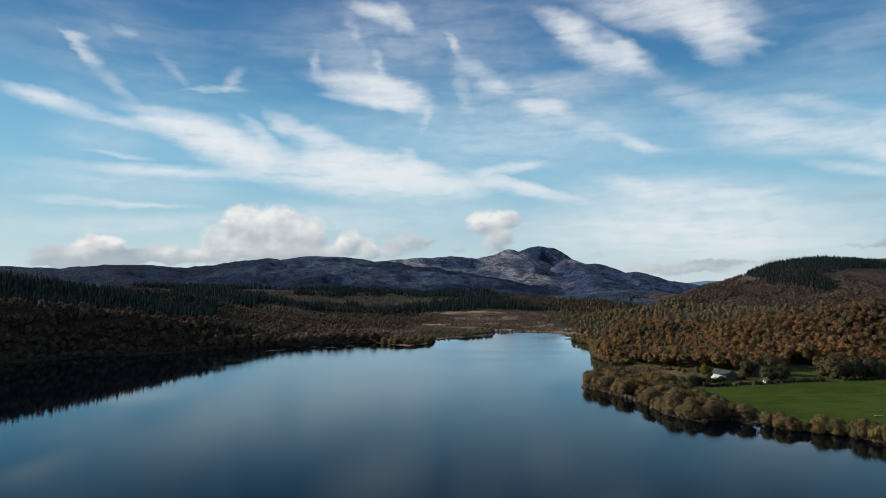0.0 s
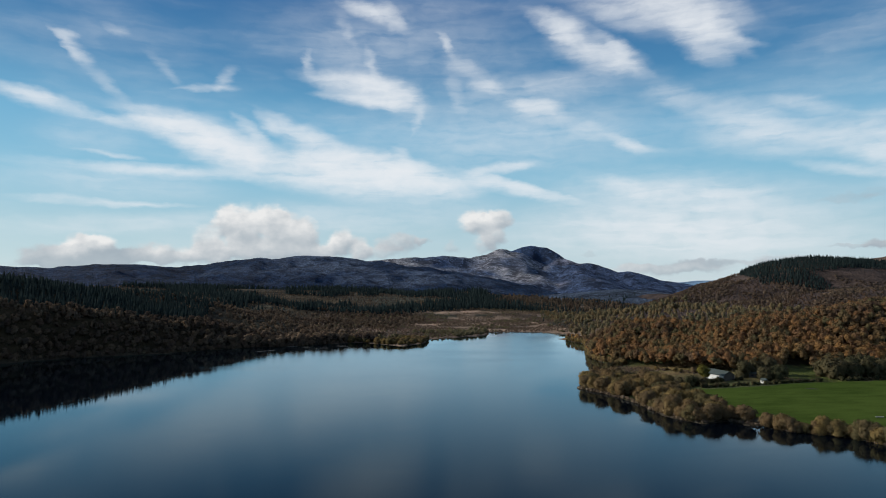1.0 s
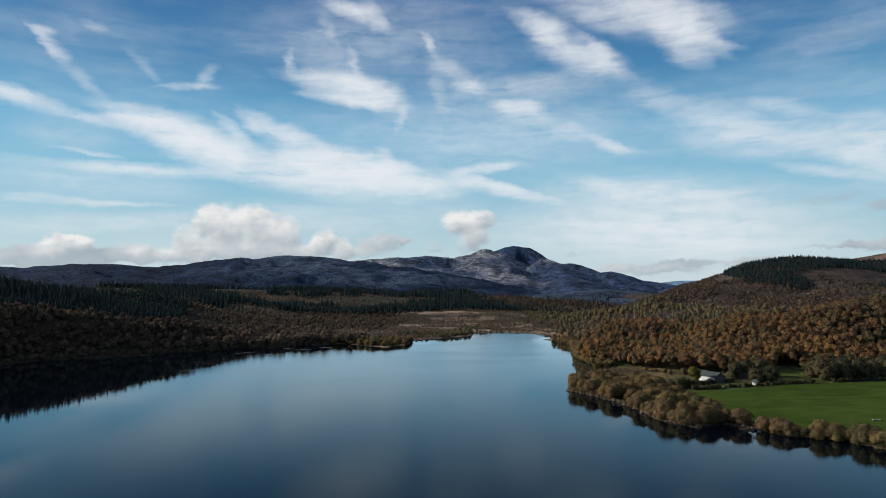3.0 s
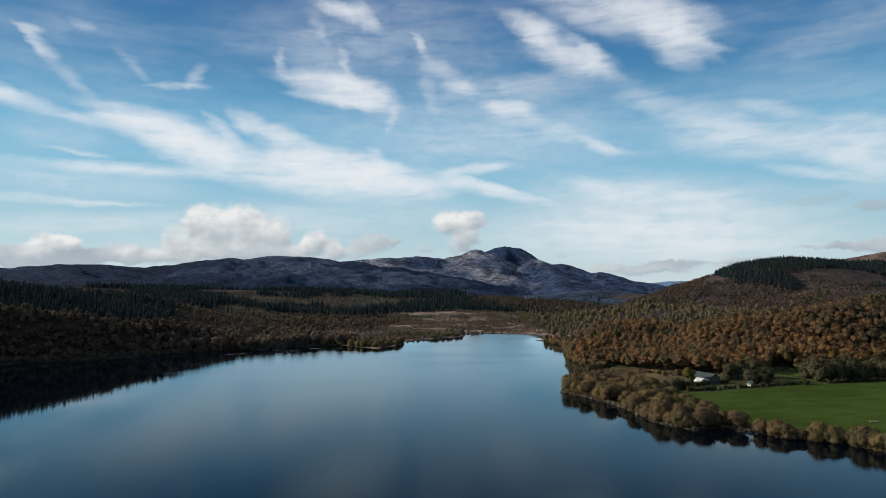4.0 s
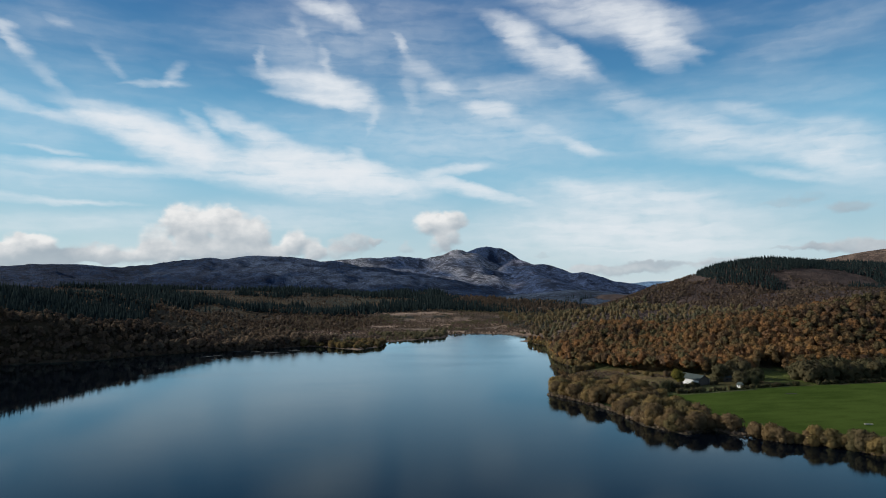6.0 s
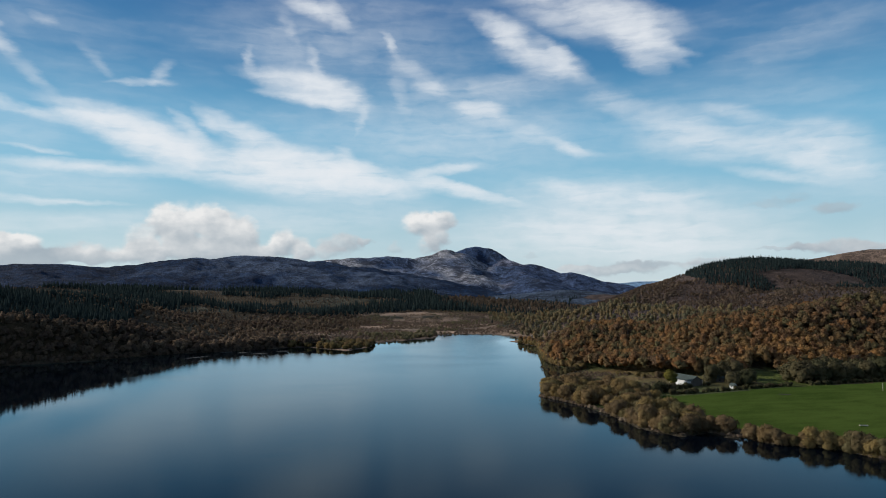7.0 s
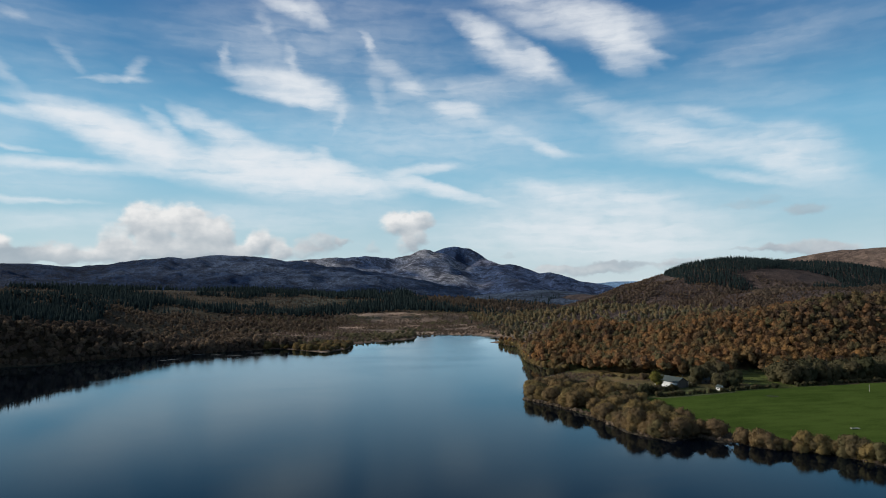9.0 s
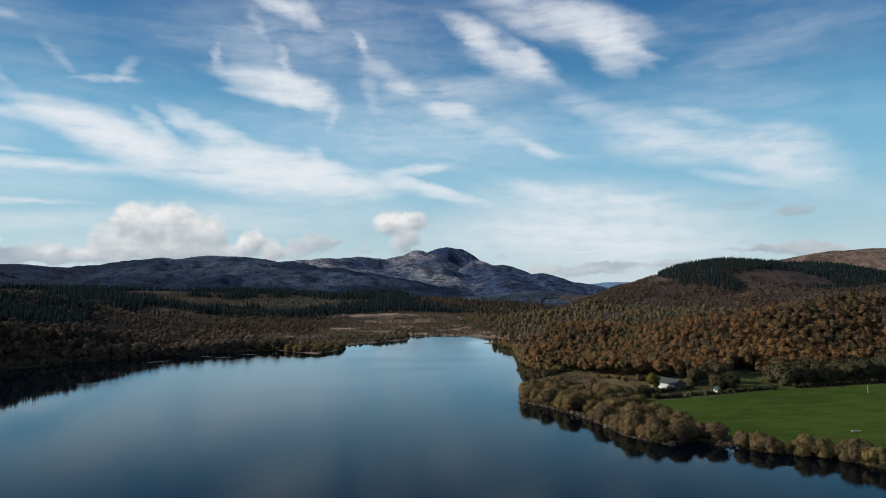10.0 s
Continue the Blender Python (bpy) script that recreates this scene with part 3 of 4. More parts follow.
def mesh_from(name, verts, faces_flat, sides, mat, smooth=False, normals=None):
    """A mesh from arrays: vertices, corner indices, and the number of corners that every face has."""
    me = bpy.data.meshes.new(name)
    verts, faces_flat = np.asarray(verts, np.float32), np.asarray(faces_flat, np.int32).ravel()
    count = len(faces_flat) // sides
    me.vertices.add(len(verts))
    me.vertices.foreach_set("co", verts.ravel())
    me.loops.add(len(faces_flat))
    me.loops.foreach_set("vertex_index", faces_flat)
    me.polygons.add(count)
    me.polygons.foreach_set("loop_start", np.arange(0, count * sides, sides, dtype=np.int32))
    me.polygons.foreach_set("use_smooth", np.full(count, smooth))
    me.materials.append(mat)
    me.update(calc_edges=True)
    if normals is not None:
        me.attributes.new("custom_normal", "FLOAT_VECTOR", "POINT").data.foreach_set("vector", np.asarray(normals, np.float32).ravel())
    return me


# crag range, dark tone, pale tone; far haze and shade are in the colours
HAZED_HILL_TONES = [(0.35, 0.45, (0.12, 0.21, 0.34), (0.16, 0.26, 0.38)), (0.65, 0.72, (0.009, 0.024, 0.060), (0.056, 0.080, 0.130)),
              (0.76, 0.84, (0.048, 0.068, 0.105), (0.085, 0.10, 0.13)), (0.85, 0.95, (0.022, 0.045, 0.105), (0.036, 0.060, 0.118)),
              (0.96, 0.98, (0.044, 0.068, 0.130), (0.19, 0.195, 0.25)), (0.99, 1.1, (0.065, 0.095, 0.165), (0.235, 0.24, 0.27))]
SEDGE = [(985, 26), (1120, 40), (1340, 36)]


def land_cover(x, y, z, crag, d):
    """Base colour of what grows or lies on the land; far hills also carry haze and shade."""
    patch = fractal(x, y, 160, 4, 51)
    colour = np.empty((len(x), 3))
    colour[:] = (0.040, 0.031, 0.019)
    moor = crag >= 0.25
    colour[moor] = (0.072, 0.053, 0.046)
    colour[(crag > 0.45) & (crag < 0.55)] = (0.16, 0.115, 0.09)
    pale_share = np.clip(0.46 + 2.4 * fractal(x, y, 380, 6, 59) + (z - 165) / 190, 0, 1)[:, None]
    pale_share = pale_share * np.where((crag > 0.65) & (crag < 0.72), np.clip(0.75 + (x + 800) / 1200, 0.25, 0.9), 1.0)[:, None]
    # grass, rock, heather and forestry, with blue haze and cloud shade painted in
    for lowest, highest, dark, pale in HAZED_HILL_TONES:
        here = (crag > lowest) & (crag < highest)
        colour[here] = (np.array(dark) * (1 - pale_share) + np.array(pale) * pale_share)[here]
    marsh = (x > -140) & (x < 520) & (y > 690) & (y < 1750) & (z < 14)
    straw = np.clip(0.45 + 1.9 * fractal(x, y * 3.5, 170, 4, 53), 0, 1)[:, None]
    sedge = np.zeros(len(x))
    for middle, wide in SEDGE:
        sedge = np.maximum(sedge, np.exp(-((y - middle - 45 * fractal(x, y, 260, 3, 57)) / wide) ** 2))
    straw = np.maximum(straw * 0.7, sedge[:, None] * 1.25)
    colour[marsh] = (np.array((0.085, 0.066, 0.050)) * (1 - straw) + np.array((0.24, 0.17, 0.125)) * straw)[marsh]
    cut = (y > 900) & (y < 1750) & (x < 300) & (z >= 6) & (patch > 0.2)
    colour[cut] = (0.038, 0.036, 0.025)
    meadow = (x > 110) & (y > 380) & (y < 640) & (z < 9)
    colour[meadow] = (np.array((0.052, 0.066, 0.024)) * (1 - straw) + np.array((0.13, 0.078, 0.04)) * straw)[meadow]
    paddock = (x > 276) & (x < 316) & (y > 410) & (y < 478)
    colour[paddock] = (0.06, 0.074, 0.018)
    bed = d < 0.8
    colour[bed] = (0.045, 0.038, 0.028)
    return colour


def make_ground():
    front = np.radians(np.arange(-40, 52, 0.23))
    rest = np.radians(np.linspace(52, 320, 110)[1:-1])
    turn = np.concatenate([front, rest])
    away = np.concatenate([150 * (2200 / 150) ** np.linspace(0, 1, 220)[:-1], np.linspace(2200, 4900, 165)])
    a, r = np.meshgrid(turn, away)
    x, y = (r * np.sin(a)).ravel(), (20 + r * np.cos(a)).ravel()
    z, crag = land(x, y)
    d = from_shore(x, y)
    rows, cols = len(away), len(turn)
    i, j = np.meshgrid(np.arange(rows - 1), np.arange(cols), indexing="ij")
    i, j = i.ravel(), j.ravel()
    k = (j + 1) % cols
    quads = np.stack([i * cols + j, (i + 1) * cols + j, (i + 1) * cols + k, i * cols + k], 1)[:, ::-1]
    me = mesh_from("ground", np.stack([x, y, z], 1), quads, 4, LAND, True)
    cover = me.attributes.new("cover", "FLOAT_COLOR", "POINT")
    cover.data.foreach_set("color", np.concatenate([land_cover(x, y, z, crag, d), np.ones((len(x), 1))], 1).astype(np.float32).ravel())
    me.attributes.new("crag", "FLOAT", "POINT").data.foreach_set("value", crag.astype(np.float32))
    tagged(new("ground", me), "rolling moorland, marsh and rocky hills round a lake", "ground", kind="structure")


def make_water():
    step = 12.0
    gx, gy = np.meshgrid(np.arange(-900, 901, step), np.arange(-800, 1201, step))
    x, y = gx.ravel(), gy.ravel()
    cols = gx.shape[1]
    i, j = np.meshgrid(np.arange(gx.shape[0] - 1), np.arange(cols - 1), indexing="ij")
    i, j = i.ravel(), j.ravel()
    quads = np.stack([i * cols + j, i * cols + j + 1, (i + 1) * cols + j + 1, (i + 1) * cols + j], 1)
    me = mesh_from("water", np.stack([x, y, np.zeros(len(x))], 1), quads, 4, WATER, True)
    me.attributes.new("off_shore", "FLOAT", "POINT").data.foreach_set("value", (-from_shore(x, y)).astype(np.float32))
    tagged(new("water", me), "calm dark blue lake mirroring the cloudy sky", "lake", kind="structure")


FIELD = [(186, 400), (192, 416), (212, 415), (240, 415), (262, 416), (300, 419), (372, 427), (470, 434), (470, 300), (330, 200), (262, 250),
         (236, 288), (217, 302), (204, 316), (192, 330), (186, 350), (184, 380)]


def make_field():
    step = 3.0
    gx, gy = np.meshgrid(np.arange(180, 475, step), np.arange(195, 460, step))
    x, y = gx.ravel(), gy.ravel()
    z = land(x, y)[0] + 0.22
    cols = gx.shape[1]
    i, j = np.meshgrid(np.arange(gx.shape[0] - 1), np.arange(cols - 1), indexing="ij")
    i, j = i.ravel(), j.ravel()
    keep = inside(x[i * cols + j] + step / 2, y[i * cols + j] + step / 2, FIELD)
    i, j = i[keep], j[keep]
    quads = np.stack([i * cols + j, i * cols + j + 1, (i + 1) * cols + j + 1, (i + 1) * cols + j], 1)
    me = mesh_from("field", np.stack([x, y, z], 1), quads, 4, GRASS, True)
    tagged(new("field", me), "bright green grazed pasture between lake shore and wood", "field", kind="structure")


make_ground()
make_water()
make_field()

# ---------- trees ----------
rng = np.random.default_rng(7)


def part(name, data, parent, label=""):
    ob = new(name, data)
    ob.parent = parent
    return tagged(ob, label) if label else ob


def unit_ball():
    bm = bmesh.new()
    bmesh.ops.create_icosphere(bm, subdivisions=1, radius=1)
    v = np.array([p.co[:] for p in bm.verts])
    f = np.array([[q.index for q in t.verts] for t in bm.faces])
    bm.free()
    return v, f


BALL_V, BALL_F = unit_ball()
LEAN_V = np.array([(1, 0, 0), (0, 1, 0), (-1, 0, 0), (0, -1, 0), (0, 0, 1), (0, 0, -1)], float)
LEAN_F = np.array([(k, (k + 1) % 4, 4) for k in range(4)] + [((k + 1) % 4, k, 5) for k in range(4)])


def crown_arrays(seed, height, radius, leaves, leaf, foot=0.25, lumps=9, core=True, lean=False):
    """A crown of many small leaf sprays over uneven lobes, with darker hollows between: vertices, triangles and normals."""
    g = np.random.default_rng(seed)
    low, mid = height * foot, height * (1 + foot) / 2
    half = (height - low) / 2
    spots, sizes = [], []
    for k in range(lumps):
        up = g.uniform(-0.75, 0.85) if foot > 0.05 else g.uniform(-1.05, 0.8)
        out = radius * 0.55 * math.sqrt(max(0.05, 1 - up * up)) * g.uniform(0.5, 1.1)
        a = 2.4 * k + g.uniform(-0.5, 0.5)
        spots.append((out * math.cos(a), out * math.sin(a), mid + up * half * 0.62))
        sizes.append(radius * g.uniform(0.44, 0.68))
    spots.append((0, 0, mid)), sizes.append(radius * 0.62)
    spots, sizes = np.array(spots), np.array(sizes)
    which = g.choice(len(spots), leaves, p=sizes**2 / (sizes**2).sum())
    n = g.normal(size=(leaves, 3))
    n[:, 2] = np.abs(n[:, 2]) * 0.9 + n[:, 2] * 0.35 if foot > 0.05 else n[:, 2] + 0.25
    n /= np.linalg.norm(n, axis=1)[:, None]
    tall = half / radius
    at = spots[which] + n * sizes[which][:, None] * np.array((1, 1, max(0.8, min(1.2, tall)))) * g.uniform(0.78, 1.08, (leaves, 1))
    face = n + g.normal(scale=0.55, size=(leaves, 3))
    face /= np.linalg.norm(face, axis=1)[:, None]
    side = np.cross(face, g.normal(size=(leaves, 3)))
    side /= np.linalg.norm(side, axis=1)[:, None] + 1e-9
    other = np.cross(face, side)
    s = leaf * g.uniform(0.6, 1.3, (leaves, 1))
    tri = np.stack([at + side * s, at - side * s * 0.6 + other * s * 0.8, at - side * s * 0.5 - other * s * 0.8], 1).reshape(-1, 3)
    f = np.arange(leaves * 3).reshape(-1, 3)
    # leaves take the light as the lobe that they clothe does
    middle = at - np.array((0, 0, low + 0.2 * half))
    middle /= np.linalg.norm(middle, axis=1)[:, None] + 1e-9
    shine = 0.6 * n + 0.7 * middle + 0.25 * face
    shine /= np.linalg.norm(shine, axis=1)[:, None] + 1e-9
    vs, fs, ns = [tri], [f], [np.repeat(shine, 3, axis=0)]
    if core:
        base = len(tri)
        hull, sides, big = (LEAN_V, LEAN_F, 0.95) if lean else (BALL_V, BALL_F, 0.8)
        for p, r in zip(spots, sizes):
            vs.append(hull * r * big * g.uniform(0.85, 1.1, (len(hull), 1)) + p)
            fs.append(sides + base)
            ns.append(hull)
            base += len(hull)
    return np.concatenate(vs), np.concatenate(fs), np.concatenate(ns)


def spruce_arrays(seed, height, radius, tiers=5, arms=7):
    """A spruce: ragged drooping skirts of boughs round a stem."""
    g = np.random.default_rng(seed)
    v, f = [], []
    for k in range(tiers):
        z0 = height * (0.08 + 0.8 * k / tiers)
        z1 = min(height, z0 + height * 1.55 / tiers)
        r = radius * (1 - k / tiers) ** 0.85 * g.uniform(0.9, 1.1)
        base = len(v)
        v.append((0, 0, z1))
        turn = g.uniform(0, 6)
        for m in range(arms * 2):
            a = turn + math.pi * m / arms
            rr = r * (g.uniform(0.85, 1.15) if m % 2 else g.uniform(0.45, 0.65))
            v.append((rr * math.cos(a), rr * math.sin(a), z0 + (0 if m % 2 else height * 0.06)))
        for m in range(arms * 2):
            f.append((base, base + 1 + m, base + 1 + (m + 1) % (arms * 2)))
    v = np.array(v, float)
    shine = np.stack([v[:, 0], v[:, 1], np.full(len(v), radius * 0.45)], 1)
    return v, np.array(f), shine / np.linalg.norm(shine, axis=1)[:, None]


def limb(bm, a, b, r0, r1, sides=6):
    a, b = Vector(a), Vector(b)
    turn = (b - a).to_track_quat("Z", "Y").to_matrix()
    rings = []
    for p, r in ((a, r0), (b, r1)):
        rings.append([bm.verts.new(p + turn @ Vector((r * math.cos(t), r * math.sin(t), 0))) for t in (2 * math.pi * k / sides for k in range(sides))])
    for k in range(sides):
        bm.faces.new((rings[0][k], rings[0][(k + 1) % sides], rings[1][(k + 1) % sides], rings[1][k]))
    bm.faces.new(rings[1])


def trunk_mesh(seed, height, radius, thick, stems=1):
    g = random.Random(seed)
    bm = bmesh.new()
    for s in range(stems):
        a0 = 2 * math.pi * s / stems
        lean = 0.0 if stems == 1 else radius * 0.3
        foot = (0.2 * (stems > 1) * math.cos(a0), 0.2 * (stems > 1) * math.sin(a0), -1.2)
        fork = (lean * math.cos(a0), lean * math.sin(a0), height * 0.42)
        limb(bm, foot, fork, thick, thick * 0.6)
        for k in range(4):
            a = a0 + 1.6 * k + g.uniform(-0.4, 0.4)
            out = radius * g.uniform(0.45, 0.75)
            limb(bm, fork, (fork[0] + out * math.cos(a), fork[1] + out * math.sin(a), height * g.uniform(0.6, 0.85)), thick * 0.45, thick * 0.12, 5)
    me = bpy.data.meshes.new("trunk")
    bm.to_mesh(me)
    bm.free()
    me.materials.append(BARK)
    return me


def tree_kit(name, count, seed, height, radius, leaves, leaf, mat, thick, stems, foot, lumps):
    """A few different trees of one kind, as pairs of trunk and crown meshes."""
    kit = []
    for k in range(count):
        g = random.Random(seed + k)
        h, r = height * g.uniform(0.85, 1.15), radius * g.uniform(0.88, 1.12)
        v, f, shine = crown_arrays(seed + k, h, r, leaves, leaf, foot, lumps)
        if foot < 0.05:
            v[:, 2] = v[:, 2] * 1.06 - 0.9
        kit.append((trunk_mesh(seed + k, h, r, thick, stems), mesh_from("crown", v, f, 3, mat, True, shine)))
    return kit


def plant(kit, name, label, category, group, spots, low, high):
    """Stands one tree of the kit, with its parts, at each spot."""
    firsts = {}
    for x, y, z in spots:
        k = int(rng.integers(len(kit)))
        size = rng.uniform(low, high)
        m = pose(x, y, z, 0, 0, rng.uniform(0, 360))
        if k not in firsts:
            ob = tagged(new(name), label, category, group)
            ob.empty_display_size = 0.5
            part("trunk", kit[k][0], ob)
            part("crown", kit[k][1], ob)
            firsts[k] = ob
            ob.matrix_basis = m
        else:
            ob = copy_thing(firsts[k], m)
        ob.scale = (size * rng.uniform(0.92, 1.08), size * rng.uniform(0.92, 1.08), size * rng.uniform(0.9, 1.12))


def mass(name, label, category, templates, spots, low, high, mat, east_shade=0.0):
    """Very many trees, joined into one object; their tint can darken eastwards, standing in for shade."""
    vs, fs, ts, ns, base = [], [], [], [], 0
    sx, sy = np.array([p[0] for p in spots]), np.array([p[1] for p in spots])
    growth = 0.8 + 0.36 * value_noise(sx / 45, sy / 45, 91)
    tone = np.clip(0.5 + 1.1 * fractal(sx, sy, 110, 3, 93) + 0.0012 * east_shade * (400 - sx), 0, 1)
    for k, (x, y, z) in enumerate(spots):
        v, f, shine = templates[int(rng.integers(len(templates)))]
        a, s = rng.uniform(0, 6.28), rng.uniform(low, high) * growth[k]
        c, w = math.cos(a), math.sin(a)
        q = np.stack([(v[:, 0] * c - v[:, 1] * w) * s + x, (v[:, 0] * w + v[:, 1] * c) * s + y, v[:, 2] * s * rng.uniform(0.85, 1.15) + z], 1)
        vs.append(q)
        ns.append(np.stack([shine[:, 0] * c - shine[:, 1] * w, shine[:, 0] * w + shine[:, 1] * c, shine[:, 2]], 1))
        fs.append(f + base)
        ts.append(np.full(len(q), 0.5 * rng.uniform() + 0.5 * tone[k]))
        base += len(q)
    me = mesh_from(name, np.concatenate(vs), np.concatenate(fs), 3, mat, True, np.concatenate(ns))
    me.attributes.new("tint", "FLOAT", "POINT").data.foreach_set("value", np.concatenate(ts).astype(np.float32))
    return tagged(new(name, me), label, category, kind="stuff")


def scatter(outline, gap, test=None, sink=0.25, jitter=0.42, lip=1.0):
    """Spots on the land within an outline, about gap metres apart."""
    xs, ys = [p[0] for p in outline], [p[1] for p in outline]
    gx, gy = np.meshgrid(np.arange(min(xs), max(xs), gap), np.arange(min(ys), max(ys), gap * 0.87))
    gx = gx + (np.arange(gx.shape[0]) % 2)[:, None] * gap / 2
    x = (gx + rng.uniform(-jitter, jitter, gx.shape) * gap).ravel()
    y = (gy + rng.uniform(-jitter, jitter, gy.shape) * gap).ravel()
    ok = inside(x, y, outline)
    x, y = x[ok], y[ok]
    ok = from_shore(x, y) > lip
    if test is not None:
        ok &= test(x, y)
    x, y = x[ok], y[ok]
    z = land(x, y)[0] - sink
    return list(zip(x.tolist(), y.tolist(), z.tolist()))


def along(line, gap, wide=1.5):
    """Spots along a line on the land."""
    x, y = [], []
    for p, q in zip(line, line[1:]):
        long = math.hypot(q[0] - p[0], q[1] - p[1])
        for k in range(max(1, round(long / gap))):
            t = (k + rng.uniform(0.2, 0.8)) / max(1, round(long / gap))
            x.append(p[0] + t * (q[0] - p[0]) + rng.uniform(-wide, wide))
            y.append(p[1] + t * (q[1] - p[1]) + rng.uniform(-wide, wide))
    z = land(np.array(x), np.array(y))[0] - 0.25
    return list(zip(x, y, z.tolist()))


# willow and alder scrub on the near point
WILLOW = tree_kit("willow", 7, 100, 8.2, 4.9, 1500, 0.40, LEAF_SHRUB, 0.14, 3, 0.02, 11)
POINT = [(124, 446), (133, 425), (141, 405), (146, 385), (146, 360), (150, 344), (160, 331), (177, 338), (181, 345), (183, 369),
         (183, 392), (183, 415), (178, 432), (168, 452), (158, 474), (140, 480)]
plant(WILLOW, "willow_bush", "bushy olive-brown autumn willow at the lake's edge", "bush", "willows on the point", scatter(POINT, 7.4, lip=2.0) + along([(148, 387), (149, 363), (151, 347), (160, 334), (176, 338), (184, 328)], 6, 0.6) + along([(129, 446), (137, 430), (145, 408)], 6, 0.6), 0.65, 1.3)
plant(WILLOW, "willow_bush", "rounded autumn willow between pasture and water", "bush", "willows along the bank",
      along([(188, 321), (194, 308), (204, 303)], 3.6, 0.8) + along([(204, 303), (215, 296), (221, 283)], 3.6, 0.7) + along([(221, 282), (228, 264), (238, 240)], 4.2, 1.0), 0.6, 1.05)
HEDGE = tree_kit("hedge", 5, 140, 7.5, 3.8, 620, 0.50, LEAF_HEDGE, 0.16, 2, 0.03, 8)
plant(HEDGE, "hedge_bush", "dark green hedgerow bush beside the pasture", "bush", "hedge by the farm",
      along([(158, 474), (178, 448), (196, 428), (206, 429)], 3.2, 2.0), 0.7, 1.1)
plant(HEDGE, "hedge_tree", "dark olive tree in the hedge behind the pasture", "tree", "hedge trees behind the pasture",
      along([(252, 436), (268, 438)], 5.0, 3) + along([(246, 450), (270, 452)], 6.0, 4) + along([(296, 434), (330, 438), (380, 445), (440, 450)], 5.5, 3.0) + along([(300, 448), (380, 462), (450, 468)], 7, 4), 1.3, 2.1)

# the oak wood
OAK = tree_kit("oak", 10, 200, 14.5, 3.7, 950, 0.42, LEAF_OAK, 0.28, 1, 0.10, 10)
WOOD = [(186, 612), (190, 586), (200, 572), (214, 525), (232, 495), (258, 474), (292, 474), (380, 476), (450, 476), (520, 450), (640, 420), (660, 480),
        (580, 560), (480, 660), (400, 705), (330, 722), (260, 715), (190, 660)]
CLEARING = [(284, 430), (310, 430), (318, 470), (306, 492), (290, 474)]
oaks = scatter(WOOD, 5.7, lambda x, y: ~inside(x, y, CLEARING), jitter=0.36)
oaks.sort(key=lambda p: p[1])
NEAR_OAKS, FAR_OAKS = oaks[:300], oaks[300:]
plant(OAK, "oak_tree", "autumn oak with russet and golden leaves in a dense wood", "tree", "oak wood", NEAR_OAKS, 0.78, 1.12)
OAK_FAR = [crown_arrays(240 + k, 14.5 * (0.9 + 0.04 * k), 3.8, 150, 0.74, 0.08, 4, lean=True) for k in range(6)]
# lit western trees tinted paler, eastern ones darker, in place of light
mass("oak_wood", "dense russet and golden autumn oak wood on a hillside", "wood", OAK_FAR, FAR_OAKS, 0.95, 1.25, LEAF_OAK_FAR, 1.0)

plant(OAK, "oak_tree", "golden young oak leaning over the water below the wood", "tree", "oaks on the lake shore",
      along([(190, 590), (189, 619), (195, 656), (211, 709), (224, 771), (215, 817)], 4.5, 1.0), 0.5, 0.8)
plant(WILLOW, "willow_bush", "olive willow at the foot of the oak wood", "bush", "willows below the wood",
      along([(178, 548), (201, 570), (189, 590), (188, 619), (194, 656), (210, 709), (223, 771), (214, 817)], 5.0, 0.8), 0.55, 0.9)

# woods along the far shore and up the moor
BIRCH_FAR = [crown_arrays(260 + k, 10, 3.4, 90, 1.0, 0.05, 3, lean=True) for k in range(5)]
SHRUB_FAR = [crown_arrays(280 + k, 5.5, 3.4, 75, 0.95, 0.02, 3, lean=True) for k in range(4)]
YOUNG_BIRCH = [crown_arrays(290 + k, 10, 3.4, 44, 1.3, 0.05, 2, lean=True) for k in range(5)]
SPRUCE = [spruce_arrays(300 + k, 15.5, 3.5, 4, 5) for k in range(6)]


def thick_where(size, level, seed):
    return lambda x, y: fractal(x, y, size, 4, seed) > level


mass("birch_wood", "mixed olive birch and pine wood beyond the lake", "wood", BIRCH_FAR,
     scatter([(196, 670), (330, 765), (480, 710), (540, 660), (520, 800), (500, 1000), (480, 1200), (440, 1420), (300, 1380), (250, 1100), (240, 900), (225, 780)], 13, thick_where(120, -0.1, 61)),
     0.7, 1.25, LEAF_MIXED)
mass("marsh_scrub", "low willow scrub in rows over a pale marsh", "scrub", SHRUB_FAR,
     scatter([(-60, 800), (4, 756), (34, 800), (110, 890), (135, 960), (205, 960), (250, 920), (300, 1150), (420, 1450), (200, 1650), (-60, 1500), (-160, 1100)], 9, lambda x, y: (fractal(x, y, 70, 4, 63) > 0.06) & (np.minimum.reduce([np.abs(y - m - 45 * fractal(x, y, 260, 3, 57)) / w for m, w in SEDGE]) > 0.9)),
     0.4, 0.8, LEAF_SHRUB_FAR)
plant(WILLOW, "willow_bush", "low brown willow on a reedy spit across the lake", "bush", "willows on the far spit",
      scatter([(-62, 800), (-28, 786), (4, 750), (32, 786), (42, 846), (20, 850), (-10, 800), (-50, 815)], 8.0, lip=0.3), 0.55, 0.9)
mass("shore_scrub", "dense brown willow scrub behind the far shore", "scrub", SHRUB_FAR,
     scatter([(-100, 790), (-50, 812), (20, 850), (42, 852), (120, 905), (130, 965), (60, 960), (-120, 880)], 8, thick_where(60, -0.12, 64)), 0.7, 1.3, LEAF_SHRUB_FAR)
